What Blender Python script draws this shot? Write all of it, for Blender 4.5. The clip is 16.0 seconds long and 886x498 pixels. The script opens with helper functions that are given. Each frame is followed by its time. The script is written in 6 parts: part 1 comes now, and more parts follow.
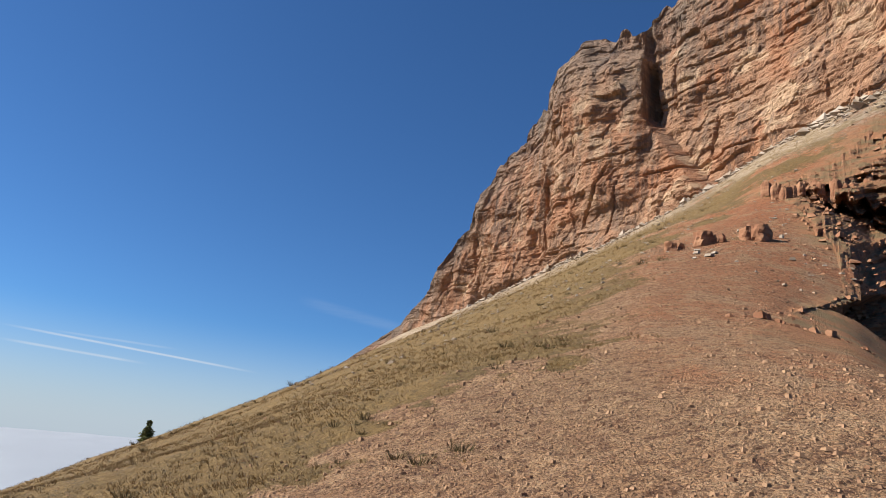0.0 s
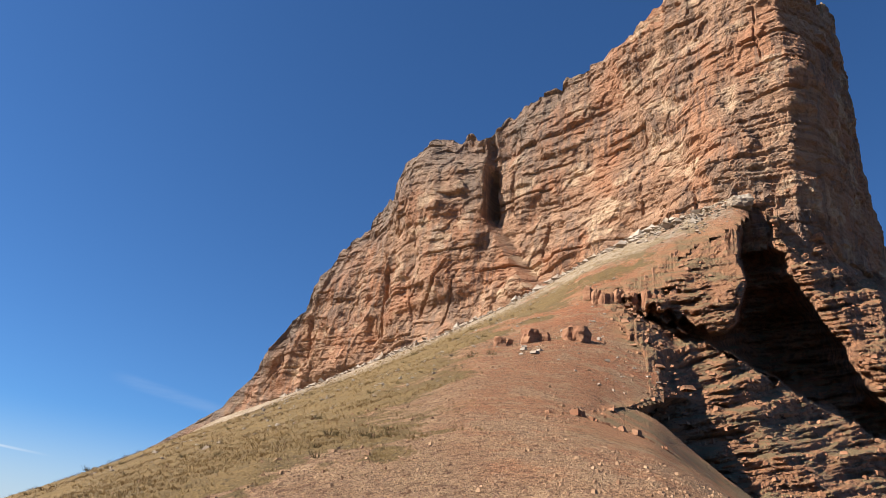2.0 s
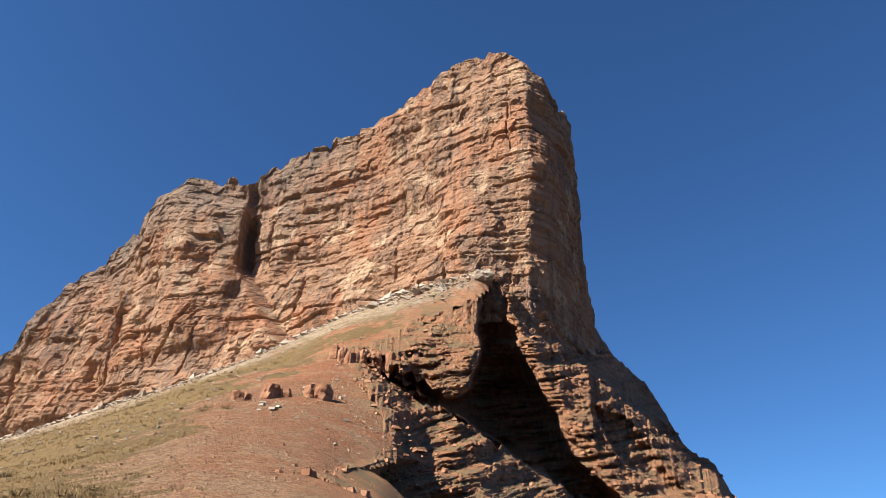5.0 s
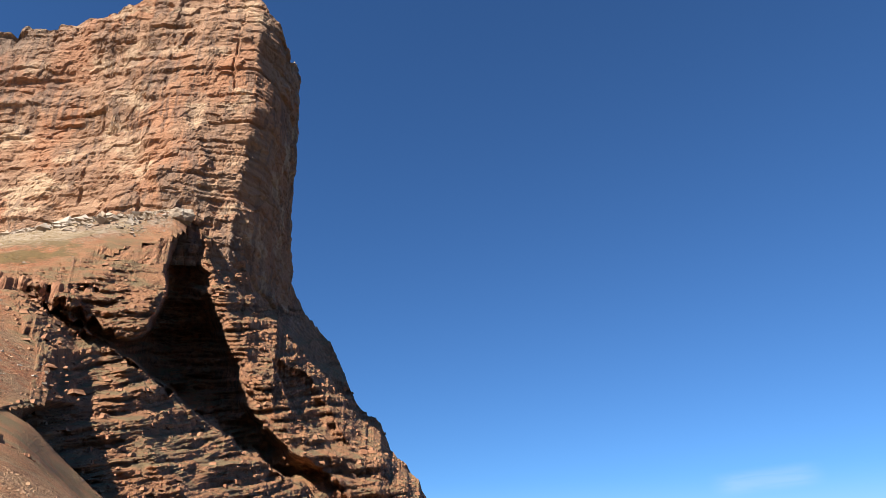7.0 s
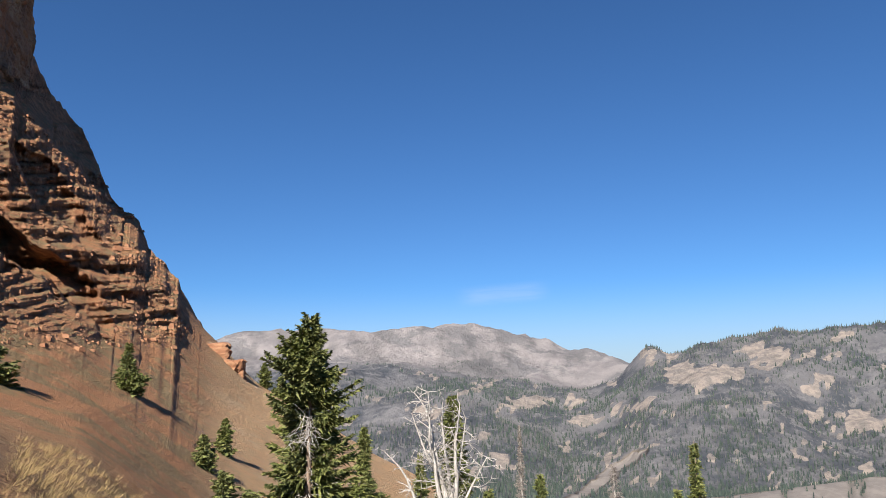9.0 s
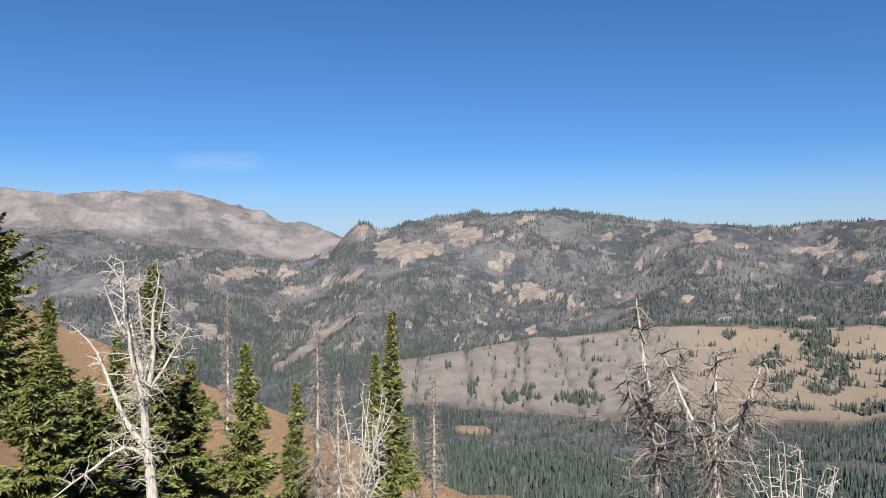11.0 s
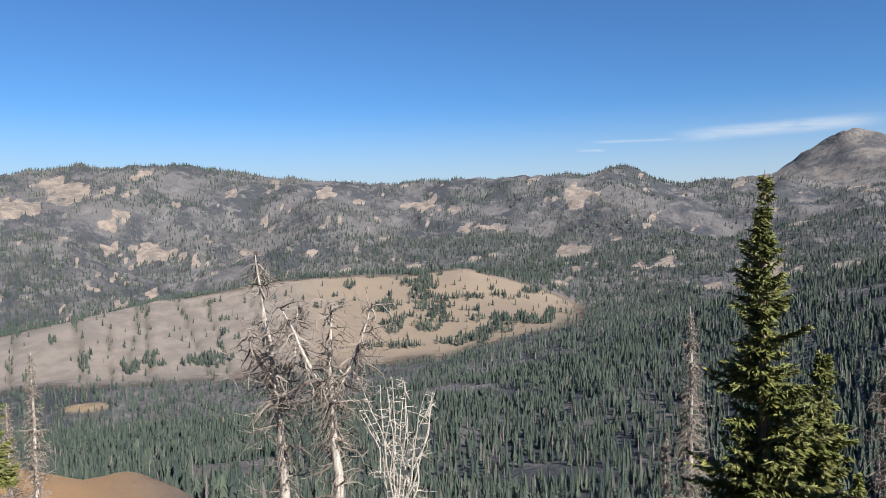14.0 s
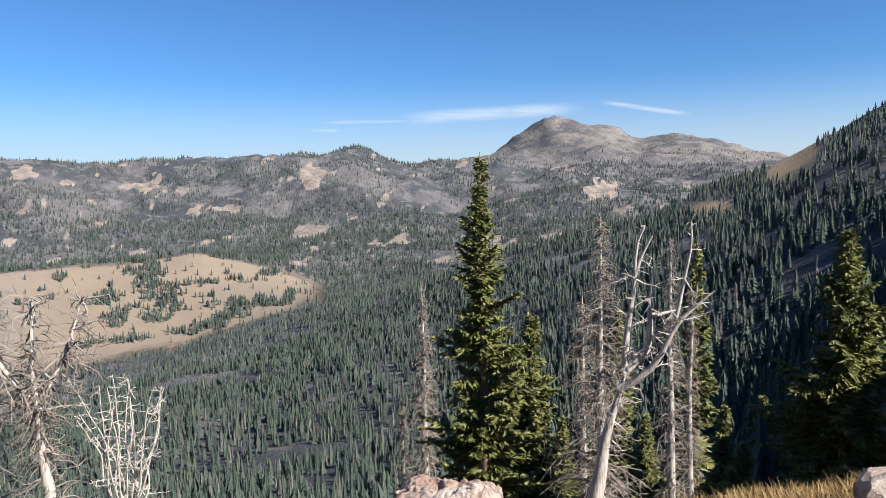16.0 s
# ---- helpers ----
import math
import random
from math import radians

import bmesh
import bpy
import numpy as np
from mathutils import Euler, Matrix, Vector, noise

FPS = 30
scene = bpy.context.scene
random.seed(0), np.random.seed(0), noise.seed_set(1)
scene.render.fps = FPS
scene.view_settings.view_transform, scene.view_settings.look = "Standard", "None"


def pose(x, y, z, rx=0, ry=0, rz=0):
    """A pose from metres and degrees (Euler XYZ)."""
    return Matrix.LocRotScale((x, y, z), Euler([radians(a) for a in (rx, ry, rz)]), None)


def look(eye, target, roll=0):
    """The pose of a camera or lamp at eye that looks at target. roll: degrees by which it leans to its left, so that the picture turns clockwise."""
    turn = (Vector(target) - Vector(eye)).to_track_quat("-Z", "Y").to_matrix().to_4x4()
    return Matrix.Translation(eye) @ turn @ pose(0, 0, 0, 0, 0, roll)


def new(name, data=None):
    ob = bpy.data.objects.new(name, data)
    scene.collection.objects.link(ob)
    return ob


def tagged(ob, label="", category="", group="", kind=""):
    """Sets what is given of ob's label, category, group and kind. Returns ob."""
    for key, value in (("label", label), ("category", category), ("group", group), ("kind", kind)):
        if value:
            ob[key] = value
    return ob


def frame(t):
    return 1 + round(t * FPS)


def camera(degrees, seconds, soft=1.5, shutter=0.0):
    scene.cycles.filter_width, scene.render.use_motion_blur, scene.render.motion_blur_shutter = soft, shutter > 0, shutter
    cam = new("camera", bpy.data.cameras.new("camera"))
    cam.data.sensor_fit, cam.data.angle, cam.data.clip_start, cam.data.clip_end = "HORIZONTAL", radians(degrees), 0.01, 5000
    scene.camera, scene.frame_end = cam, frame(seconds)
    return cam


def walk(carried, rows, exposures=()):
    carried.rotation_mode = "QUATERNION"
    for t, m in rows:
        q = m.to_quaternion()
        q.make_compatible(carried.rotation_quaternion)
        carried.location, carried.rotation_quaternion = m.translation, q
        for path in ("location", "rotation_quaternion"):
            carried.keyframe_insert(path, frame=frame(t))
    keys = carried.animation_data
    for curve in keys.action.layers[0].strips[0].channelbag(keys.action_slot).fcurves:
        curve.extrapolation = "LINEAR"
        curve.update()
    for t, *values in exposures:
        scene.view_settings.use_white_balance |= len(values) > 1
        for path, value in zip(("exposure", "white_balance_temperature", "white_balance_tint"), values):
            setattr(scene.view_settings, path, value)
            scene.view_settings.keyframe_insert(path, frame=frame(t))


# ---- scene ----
EYE = 1.7
ARM = 0.45
cam = camera(64.27, 16.0, soft=0.8)

# seconds, heading, tilt and lean of a hand-held camera that turns on the spot at arm's length
TURN = [
    (0, 0.00, 16.10, -5.58), (0.5, -4.04, 18.19, -6.42), (1, -7.16, 20.23, -6.83), (1.5, -10.48, 22.29, -6.38),
    (2, -13.79, 24.37, -5.38), (2.5, -16.52, 26.42, -4.53), (3, -18.81, 28.36, -4.34), (3.2, -19.89, 29.07, -4.24),
    (5.3, -37.33, 29.75, -1.38), (5.5, -39.72, 29.41, -1.22), (6, -45.94, 28.51, -0.49), (6.5, -52.42, 27.77, 0.51),
    (7, -59.07, 26.78, 1.31), (7.5, -65.28, 24.04, 1.21), (8, -69.84, 19.58, 0.59), (8.2, -71.18, 17.60, 0.31),
    (10.3, -91.18, 1.67, 0.72), (10.5, -93.97, 1.28, 0.55), (11, -100.71, 0.64, 0.29), (11.5, -106.86, 0.10, -0.05),
    (12, -111.92, -0.40, -0.34), (12.5, -116.75, -1.12, -0.28), (13, -121.54, -1.87, 0.22), (13.5, -125.94, -2.48, 0.81),
    (14, -130.43, -3.24, 1.13), (14.5, -135.74, -4.25, 1.23), (15, -141.39, -5.04, 1.28), (15.5, -146.54, -5.28, 1.44),
    (16, -151.58, -5.35, 1.52)]


def carried_at(yaw, tilt, lean):
    a = radians(yaw)
    return pose(-math.sin(a) * ARM, math.cos(a) * ARM, EYE, 90 + tilt, lean, yaw)


walk(cam, [(t, carried_at(y, p, r)) for t, y, p, r in TURN],
     [(0, 0.92), (3, 1.25), (7, 1.25), (10.3, 0.98), (13, 0.98), (16, 1.26)])

# ---- sky and sun ----
SUN_AZ, SUN_EL = 87.0, 38.5


def bearing(az, el=0.0):
    """A unit vector towards a bearing (degrees, positive to the left of the first view) and elevation."""
    a, e = radians(az), radians(el)
    return Vector((-math.sin(a) * math.cos(e), math.cos(a) * math.cos(e), math.sin(e)))


sun_data = bpy.data.lights.new("sun", "SUN")
sun_data.energy, sun_data.angle, sun_data.color = 5.0, radians(0.53), (1.0, 0.95, 0.87)
sun = new("sun", sun_data)
sun.matrix_world = look(bearing(SUN_AZ, SUN_EL) * 300, (0, 0, 0))

world = bpy.data.worlds.new("sky")
scene.world = world
world.use_nodes = True


class Nodes:
    """Short hand for building node trees."""

    def __init__(self, tree):
        self.t = tree

    def add(self, kind, ins=None, **props):
        n = self.t.nodes.new(kind)
        for k, v in props.items():
            if k == "operation":
                n.operation = v
            elif k == "blend_type":
                n.blend_type = v
            elif k == "data_type":
                n.data_type = v
            elif k == "attribute_name":
                n.attribute_name = v
            elif k == "feature":
                n.feature = v
            elif k == "noise_dimensions":
                n.noise_dimensions = v
            elif k == "interpolation_type":
                n.interpolation_type = v
        for k, v in (ins or {}).items():
            sock = n.inputs[k]
            if hasattr(v, "is_output"):
                self.t.links.new(v, sock)
            else:
                sock.default_value = v
        return n

    def math(self, op, a, b=0.0, c=0.0):
        return self.add("ShaderNodeMath", {0: a, 1: b, 2: c}, operation=op).outputs[0]

    def vmath(self, op, a, b=(0, 0, 0)):
        n = self.add("ShaderNodeVectorMath", {0: a, 1: b}, operation=op)
        return n.outputs["Value"] if op == "DOT_PRODUCT" else n.outputs["Vector"]

    def ramp(self, v, lo, hi, a=0.0, b=1.0):
        n = self.add("ShaderNodeMapRange", {"Value": v, "From Min": lo, "From Max": hi, "To Min": a, "To Max": b},
                     interpolation_type="SMOOTHSTEP")
        return n.outputs["Result"]

    def mix(self, f, a, b, blend="MIX"):
        n = self.add("ShaderNodeMix", data_type="RGBA", blend_type=blend)
        for sock, v in ((n.inputs[0], f), (n.inputs[6], a), (n.inputs[7], b)):
            if hasattr(v, "is_output"):
                self.t.links.new(v, sock)
            else:
                sock.default_value = v if isinstance(v, float) else (*v, 1.0)[:4]
        return n.outputs[2]

    def noise(self, vec, scale, detail=4.0, rough=0.55, distort=0.0):
        n = self.add("ShaderNodeTexNoise", {"Vector": vec, "Scale": scale, "Detail": detail, "Roughness": rough,
                                            "Distortion": distort})
        return n.outputs["Fac"]

    def voronoi(self, vec, scale, feature="F1"):
        n = self.add("ShaderNodeTexVoronoi", {"Vector": vec, "Scale": scale}, feature=feature)
        return n

    def attr(self, name):
        return self.add("ShaderNodeAttribute", attribute_name=name).outputs["Fac"]

    def stretch(self, vec, s):
        return self.vmath("MULTIPLY", vec, s)


def build_world():
    w = world.node_tree
    w.nodes.clear()
    n = Nodes(w)
    sky = w.nodes.new("ShaderNodeTexSky")
    sky.sky_type, sky.sun_disc = "NISHITA", False
    sky.sun_elevation, sky.sun_rotation = radians(SUN_EL), radians(-SUN_AZ)
    sky.altitude, sky.air_density, sky.dust_density, sky.ozone_density = 2600, 1.15, 0.6, 3.0
    d = n.add("ShaderNodeTexCoord").outputs["Generated"]
    col = sky.outputs[0]
    # two vapour trails and a few wisps of cirrus: from, to (bearing, elevation), half width, strength
    wisps = [((33, 5.54), (15, 4.5), 0.0022, 0.55), ((33, 4.55), (23, 4.15), 0.0024, 0.4), ((30, 5.6), (21, 5.5), 0.0022, 0.2),
             ((13, 10.6), (3, 9.0), 0.011, 0.07), ((-148, 5.15), (-163, 5.6), 0.012, 0.5), ((-164, 6.0), (-171, 4.6), 0.0045, 0.45),
             ((-142, 5.0), (-149.5, 4.98), 0.003, 0.3), ((-141, 4.4), (-143.5, 4.35), 0.003, 0.3),
             ((-79, 7.2), (-87, 7.6), 0.018, 0.16)]
    streak = n.noise(n.stretch(d, (3, 3, 26)), 5.0, 6.0, 0.6, 0.4)
    total = None
    for a, b, half, strength in wisps:
        va, vb = bearing(*a), bearing(*b)
        nrm = va.cross(vb).normalized()
        mid = (va + vb).normalized()
        along = (vb - va).normalized()
        reach = (vb - va).length * 0.5
        off = n.math("ABSOLUTE", n.vmath("DOT_PRODUCT", d, nrm))
        band = n.ramp(off, half, half * 0.12)
        run = n.ramp(n.math("ABSOLUTE", n.vmath("DOT_PRODUCT", d, along)), reach * 1.05, reach * 0.5)
        front = n.ramp(n.vmath("DOT_PRODUCT", d, mid), 0.5, 0.6)
        m = n.math("MULTIPLY", n.math("MULTIPLY", band, run), n.math("MULTIPLY", front, strength))
        total = m if total is None else n.math("MAXIMUM", total, m)
    total = n.math("MULTIPLY", total, n.ramp(streak, 0.25, 0.6, 0.45, 1.0))
    col = n.mix(1.0, col, (0.535, 0.90, 1.26), "MULTIPLY")
    # thin haze that whitens the lowest sky
    up = n.add("ShaderNodeSeparateXYZ", {0: d}).outputs["Z"]
    haze = n.ramp(up, 0.15, -0.015, 0.0, 0.85)
    col = n.mix(haze, col, (5.9, 6.6, 7.5))
    col = n.mix(total, col, (8.5, 9.0, 9.6))
    bg = n.add("ShaderNodeBackground", {"Color": col, "Strength": SKY})
    out = w.nodes.new("ShaderNodeOutputWorld")
    w.links.new(bg.outputs[0], out.inputs[0])


SKY = 0.046
build_world()

# ---- noise on arrays ----
def lattice(ix, iy, iz, seed):
    h = (ix.astype(np.int64) * 374761393 + iy.astype(np.int64) * 668265263 + iz.astype(np.int64) * 1442695041 + seed * 974634541) & 0xFFFFFFFF
    h = ((h ^ (h >> 13)) * 1274126177) & 0xFFFFFFFF
    h = ((h ^ (h >> 16)) * 2246822519) & 0xFFFFFFFF
    return ((h ^ (h >> 15)) & 0xFFFFFF) / float(0xFFFFFF)


def vnoise(x, y, z=0.0, seed=0):
    """Smooth value noise in -1..1."""
    x, y, z = np.broadcast_arrays(np.atleast_1d(np.asarray(x, float)), np.asarray(y, float), np.asarray(z, float))
    fx, fy, fz = np.floor(x), np.floor(y), np.floor(z)
    tx, ty, tz = x - fx, y - fy, z - fz
    sx, sy, sz = (t * t * t * (t * (t * 6 - 15) + 10) for t in (tx, ty, tz))
    v = 0
    for i in (0, 1):
        for j in (0, 1):
            for k in (0, 1):
                wgt = (sx if i else 1 - sx) * (sy if j else 1 - sy) * (sz if k else 1 - sz)
                v = v + wgt * lattice(fx + i, fy + j, fz + k, seed)
    return v * 2 - 1


def fbm(x, y, z=0.0, octaves=4, seed=0, gain=0.5):
    v, a, f, tot = 0, 1.0, 1.0, 0
    for o in range(octaves):
        v = v + a * vnoise(np.asarray(x) * f, np.asarray(y) * f, np.asarray(z) * f, seed + o * 17)
        tot += a
        a *= gain
        f *= 2.03
    return v / tot


def ridged(x, y, z=0.0, octaves=4, seed=0, gain=0.5):
    v, a, f, tot = 0, 1.0, 1.0, 0
    for o in range(octaves):
        v = v + a * (1 - 2 * np.abs(vnoise(np.asarray(x) * f, np.asarray(y) * f, np.asarray(z) * f, seed + o * 23)))
        tot += a
        a *= gain
        f *= 2.05
    return v / tot


def smooth(lo, hi, v):
    t = np.clip((v - lo) / (hi - lo), 0, 1)
    return t * t * (3 - 2 * t)


def along_bearing(az, pairs):
    """Values given at bearings, between them by straight lines, round the whole horizon."""
    p = sorted(pairs)
    xs = np.array([a for a, _ in p], float)
    ys = np.array([b for _, b in p], float)
    return np.interp((np.asarray(az) + 324) % 360 - 324, np.r_[xs[-1] - 360, xs, xs[0] + 360], np.r_[ys[-1], ys, ys[0]])


# ---- the shape of the land: height or elevation angle at rings round the standpoint ----
def ring_z(r, pairs):
    return r, lambda az: along_bearing(az, pairs)


def ring_el(r, pairs):
    return r, lambda az: EYE + r * np.tan(np.radians(along_bearing(az, pairs)))


RINGS = [
    ring_z(0.6, [(0, 0), (-120, 0)]),
    ring_z(3, [(36, -.3), (15, -.1), (-15, .2), (-40, .3), (-60, .05), (-80, -.25), (-130, -.35), (-150, -.25), (-165, -.05), (-180, .1), (-250, -.1)]),
    ring_z(6, [(36, -.8), (15, 0), (0, .5), (-15, .8), (-30, 1), (-40, .8), (-50, .3), (-60, -.2), (-70, -.8), (-85, -1.6), (-115, -1.6), (-130, -1.5), (-150, -1.3), (-170, -.8), (-180, -.5), (-210, .6), (-270, -.6)]),
    ring_z(13, [(36, -1.8), (15, .3), (0, 1.4), (-15, 2.3), (-24, 2.9), (-31, 2.9), (-40, 2.1), (-50, .5), (-60, -2), (-70, -4), (-80, -5), (-100, -6), (-130, -6), (-150, -6.2), (-170, -6), (-180, -5), (-210, 2), (-270, -1.5)]),
    ring_el(22, [(36, -7.5), (22, -3), (0, 6), (-15, 9.6), (-23, 9.9), (-29, 9.0), (-34, 6.6), (-38, 4.0), (-42, 1.0), (-46, -2), (-52, -5), (-60, -11), (-70, -18), (-80, -22), (-100, -27), (-130, -30), (-165, -30), (-180, -25), (-210, 8), (-270, -5)]),
    ring_el(40, [(36, -8), (26, -4), (15, 1), (0, 8), (-15, 13.6), (-20, 13.8), (-24, 13.2), (-29, 11), (-33, 7.6), (-37, 4.6), (-45, 0.8), (-52, -2), (-60, -8.5), (-68, -15.5), (-80, -20), (-100, -26), (-130, -30), (-165, -30), (-180, -25), (-210, 12), (-270, -5)]),
    ring_el(65, [(36, -8), (30, -5.6), (22, -1.7), (15, 1.8), (7, 6.2), (0, 9.6), (-15, 16.2), (-22, 17.2), (-26, 16.6), (-30, 15.4), (-34, 12.5), (-38, 9.5), (-45, 5), (-52, 1), (-60, -4.5), (-70, -11), (-80, -16), (-90, -19), (-100, -24), (-130, -30), (-165, -29), (-180, -23), (-210, 12), (-270, -6)]),
    ring_el(100, [(36, -8), (30, -5.2), (22, -1.3), (17.7, 1), (13, 3.4), (7, 6.8), (0, 10.4), (-9, 15), (-15, 17.9), (-24, 21.3), (-30, 21.6), (-36, 17.5), (-40, 13.5), (-46, 9.8), (-52, 5.5), (-57, 1.5), (-60, -1), (-65, -3.5), (-70, -6.5), (-80, -11.8), (-90, -15.5), (-97, -17.2), (-102, -18.6), (-106, -18.0), (-110, -20.5), (-117, -27), (-150, -30), (-165, -26), (-180, -18), (-210, 12), (-270, -7)]),
    ring_el(150, [(36, -10), (30, -6.5), (22, -3), (13, 2), (7, 6.3), (0, 10.8), (-15, 18.6), (-25, 24.4), (-31, 26.9), (-36.5, 29.0), (-40, 25.5), (-43, 21.5), (-46, 18.8), (-50, 14), (-54, 10.8), (-57, 8), (-59, 5.2), (-61.5, 3.1), (-63, 1.2), (-65.5, -.3), (-70, -3), (-73, -5), (-82, -9.3), (-88, -11.8), (-97, -16.4), (-106, -20), (-120, -26), (-150, -27), (-165, -21), (-180, -13.5), (-210, 12), (-270, -8)]),
    ring_el(215, [(36, -14), (22, -5), (13, 0), (9, 5.6), (4.4, 8.8), (0, 11), (-15, 19), (-30, 26), (-40, 25), (-44, 24), (-46, 23.4), (-48.5, 20), (-50.6, 17.4), (-52, 15), (-54.4, 12.7), (-55.2, 10.6), (-57.8, 8.0), (-59.1, 5.2), (-62, 0), (-65, -4), (-70, -8), (-80, -13), (-90, -16.5), (-100, -20), (-130, -24.5), (-150, -23.5), (-165, -16), (-180, -8.5), (-210, 12), (-270, -8)]),
    ring_el(300, [(36, -15), (13, -6), (4, 7), (0, 10.6), (-15, 16), (-40, 20), (-46, 16), (-52, 10), (-58, 3), (-62, -4), (-70, -10.5), (-80, -15), (-90, -18), (-100, -20.5), (-130, -22), (-150, -19.5), (-165, -11.5), (-175, -6), (-180, -3), (-210, 11), (-270, -8)]),
    ring_el(430, [(36, -13), (10, -8), (0, 2), (-40, 8), (-56, -3), (-65, -9), (-80, -15.5), (-100, -19), (-120, -19), (-135, -17), (-150, -13.5), (-160, -10), (-168, -6.5), (-175, -3), (-180, 0.5), (-184, 2.5), (-210, 12), (-270, -8)]),
    ring_el(760, [(36, -10), (0, -6), (-40, -5), (-65, -10), (-80, -13.5), (-100, -15.3), (-120, -15.2), (-135, -12.5), (-144.7, -9.7), (-152, -7), (-159, -5), (-165.7, -3.8), (-168, -3.5), (-171.6, -1.3), (-176, .4), (-180.5, 2.8), (-183.2, 4.6), (-210, 12), (-270, -8)]),
    ring_el(1050, [(36, -8), (-40, -7), (-65, -9.5), (-80, -11), (-90, -12), (-97, -12.6), (-103, -12.2), (-113, -12.6), (-122, -12.2), (-131, -11.6), (-141, -9.3), (-150, -9), (-160, -7.5), (-175, -5), (-185, -2), (-210, 8), (-270, -7)]),
    ring_el(1400, [(36, -6.5), (-40, -6), (-65, -7.5), (-80, -9.2), (-87, -9.3), (-98, -8.4), (-107, -6.55), (-119, -5.1), (-128, -5.0), (-132, -4.7), (-137.7, -6.5), (-141, -8.3), (-150, -7.5), (-160, -6), (-180, -4), (-210, 5), (-270, -6)]),
    ring_el(1750, [(36, -5), (-40, -5), (-65, -5), (-80, -7), (-88, -8), (-98, -8.6), (-107, -7.4), (-119, -6.2), (-130, -5.8), (-140, -5.6), (-150, -5), (-160, -4), (-180, -3), (-270, -5)]),
    ring_el(2300, [(36, -3.6), (-40, -3.6), (-65, -2), (-75, -1.5), (-84, -3.5), (-88, -4.8), (-94, -2), (-103, -1.5), (-117, -1.8), (-125, -2.4), (-132, -2.0), (-137, -1.6), (-145, -1.6), (-152, -2.4), (-160, -1.2), (-168, -1.5), (-180, -2), (-270, -3.6)]),
    ring_el(2900, [(36, -2.4), (-40, -2.4), (-60, 0), (-69, 1.4), (-76, .7), (-82, 0), (-89, -1.2), (-92, .2), (-93.2, 2.35), (-94.3, 2.6), (-95.6, 2.5), (-97.8, 3.35), (-102.8, 3.7), (-110.5, 3.55), (-116.6, 3.15), (-122.4, 2.35), (-126, 2.15), (-130, 2.45), (-136.5, 3.1), (-141.3, 2.45), (-144.9, 3.2), (-147.4, 2.0), (-152, 1.5), (-157, .9), (-165, .5), (-180, 0), (-270, -2.4)]),
    ring_el(3400, [(36, -1.8), (-40, -1.8), (-60, 1.8), (-75, 2), (-90, -.5), (-110, 1), (-150, .8), (-158, 1.8), (-165, 1.5), (-180, .5), (-270, -1.6)]),
    ring_el(4100, [(36, -1.4), (20, -1.1), (-40, -1), (-58, 2.82), (-61.8, 4.52), (-63, 5.17), (-67, 5.57), (-69.2, 5.07), (-73.7, 5.27), (-79.3, 5.87), (-84.7, 5.02), (-88, 3.32), (-90.4, 2.72), (-92.5, 2.02), (-100, .5), (-125, 1.4), (-140, .9), (-147, 1.8), (-152, 1.8), (-155, 2.55), (-158.5, 4.2), (-159.5, 4.9), (-160.2, 5.45), (-161.0, 4.95), (-162.6, 4.4), (-167, 2.85), (-170.5, 3.35), (-174.7, 1.9), (-180, 1), (-270, -1)]),
    ring_el(4850, [(36, -1.3), (-58, -.6), (-150, -.5), (-270, -1)]),
]

AZ = np.concatenate([np.arange(36, -192, -0.32), np.arange(-192, -324.1, -3.0)])
ROWS = np.concatenate([np.geomspace(0.03, 0.6, 7)[:-1], np.geomspace(0.6, 3, 16)[:-1], np.geomspace(3, 20, 80)[:-1], np.geomspace(20, 260, 150)[:-1], np.geomspace(260, 4850, 200)])


def soften(a, n, axis):
    k = np.exp(-0.5 * (np.arange(-3 * n, 3 * n + 1) / n) ** 2)
    k /= k.sum()
    pad = [(0, 0), (0, 0)]
    pad[axis] = (3 * n, 3 * n)
    p = np.pad(a, pad, mode="edge")
    return sum(w * np.take(p, np.arange(i, i + a.shape[axis]), axis=axis) for i, w in enumerate(k))


def flank_limit(el):
    """Bearing at which the grass and scree give way to the rocky flank, by elevation."""
    return np.interp(el, [3, 5, 7.6, 9.6, 10.6, 12.3, 13.4, 17.4, 20.4, 21.2, 22.5, 24.7, 26.5, 29],
                     [-38, -31, -25.5, -21.5, -22.5, -25.5, -28.9, -28, -25.5, -23.3, -28, -31.5, -35.5, -37.5])


OPEN = []


def rubble_line(az):
    """Elevation below which the flank runs out into a smooth apron."""
    return np.interp(-az, [22, 30, 36, 40, 46, 52, 56, 60, 65], [4.5, 3.2, 5.0, 5.6, 4.6, 4.2, 5.0, 2.6, -1])


def bank_lines(at):
    """Lip and sill of the undercut bank in the red slope, as elevations."""
    return (np.interp(at, [21, 23.5, 26, 30.2, 33.5, 35.5], [11.8, 10.6, 9.9, 8.1, 6.8, 5.4]),
            np.interp(at, [21, 24, 26.8, 29.4, 33, 35.5], [11.7, 9.3, 7.9, 6.5, 5.1, 5.3]))


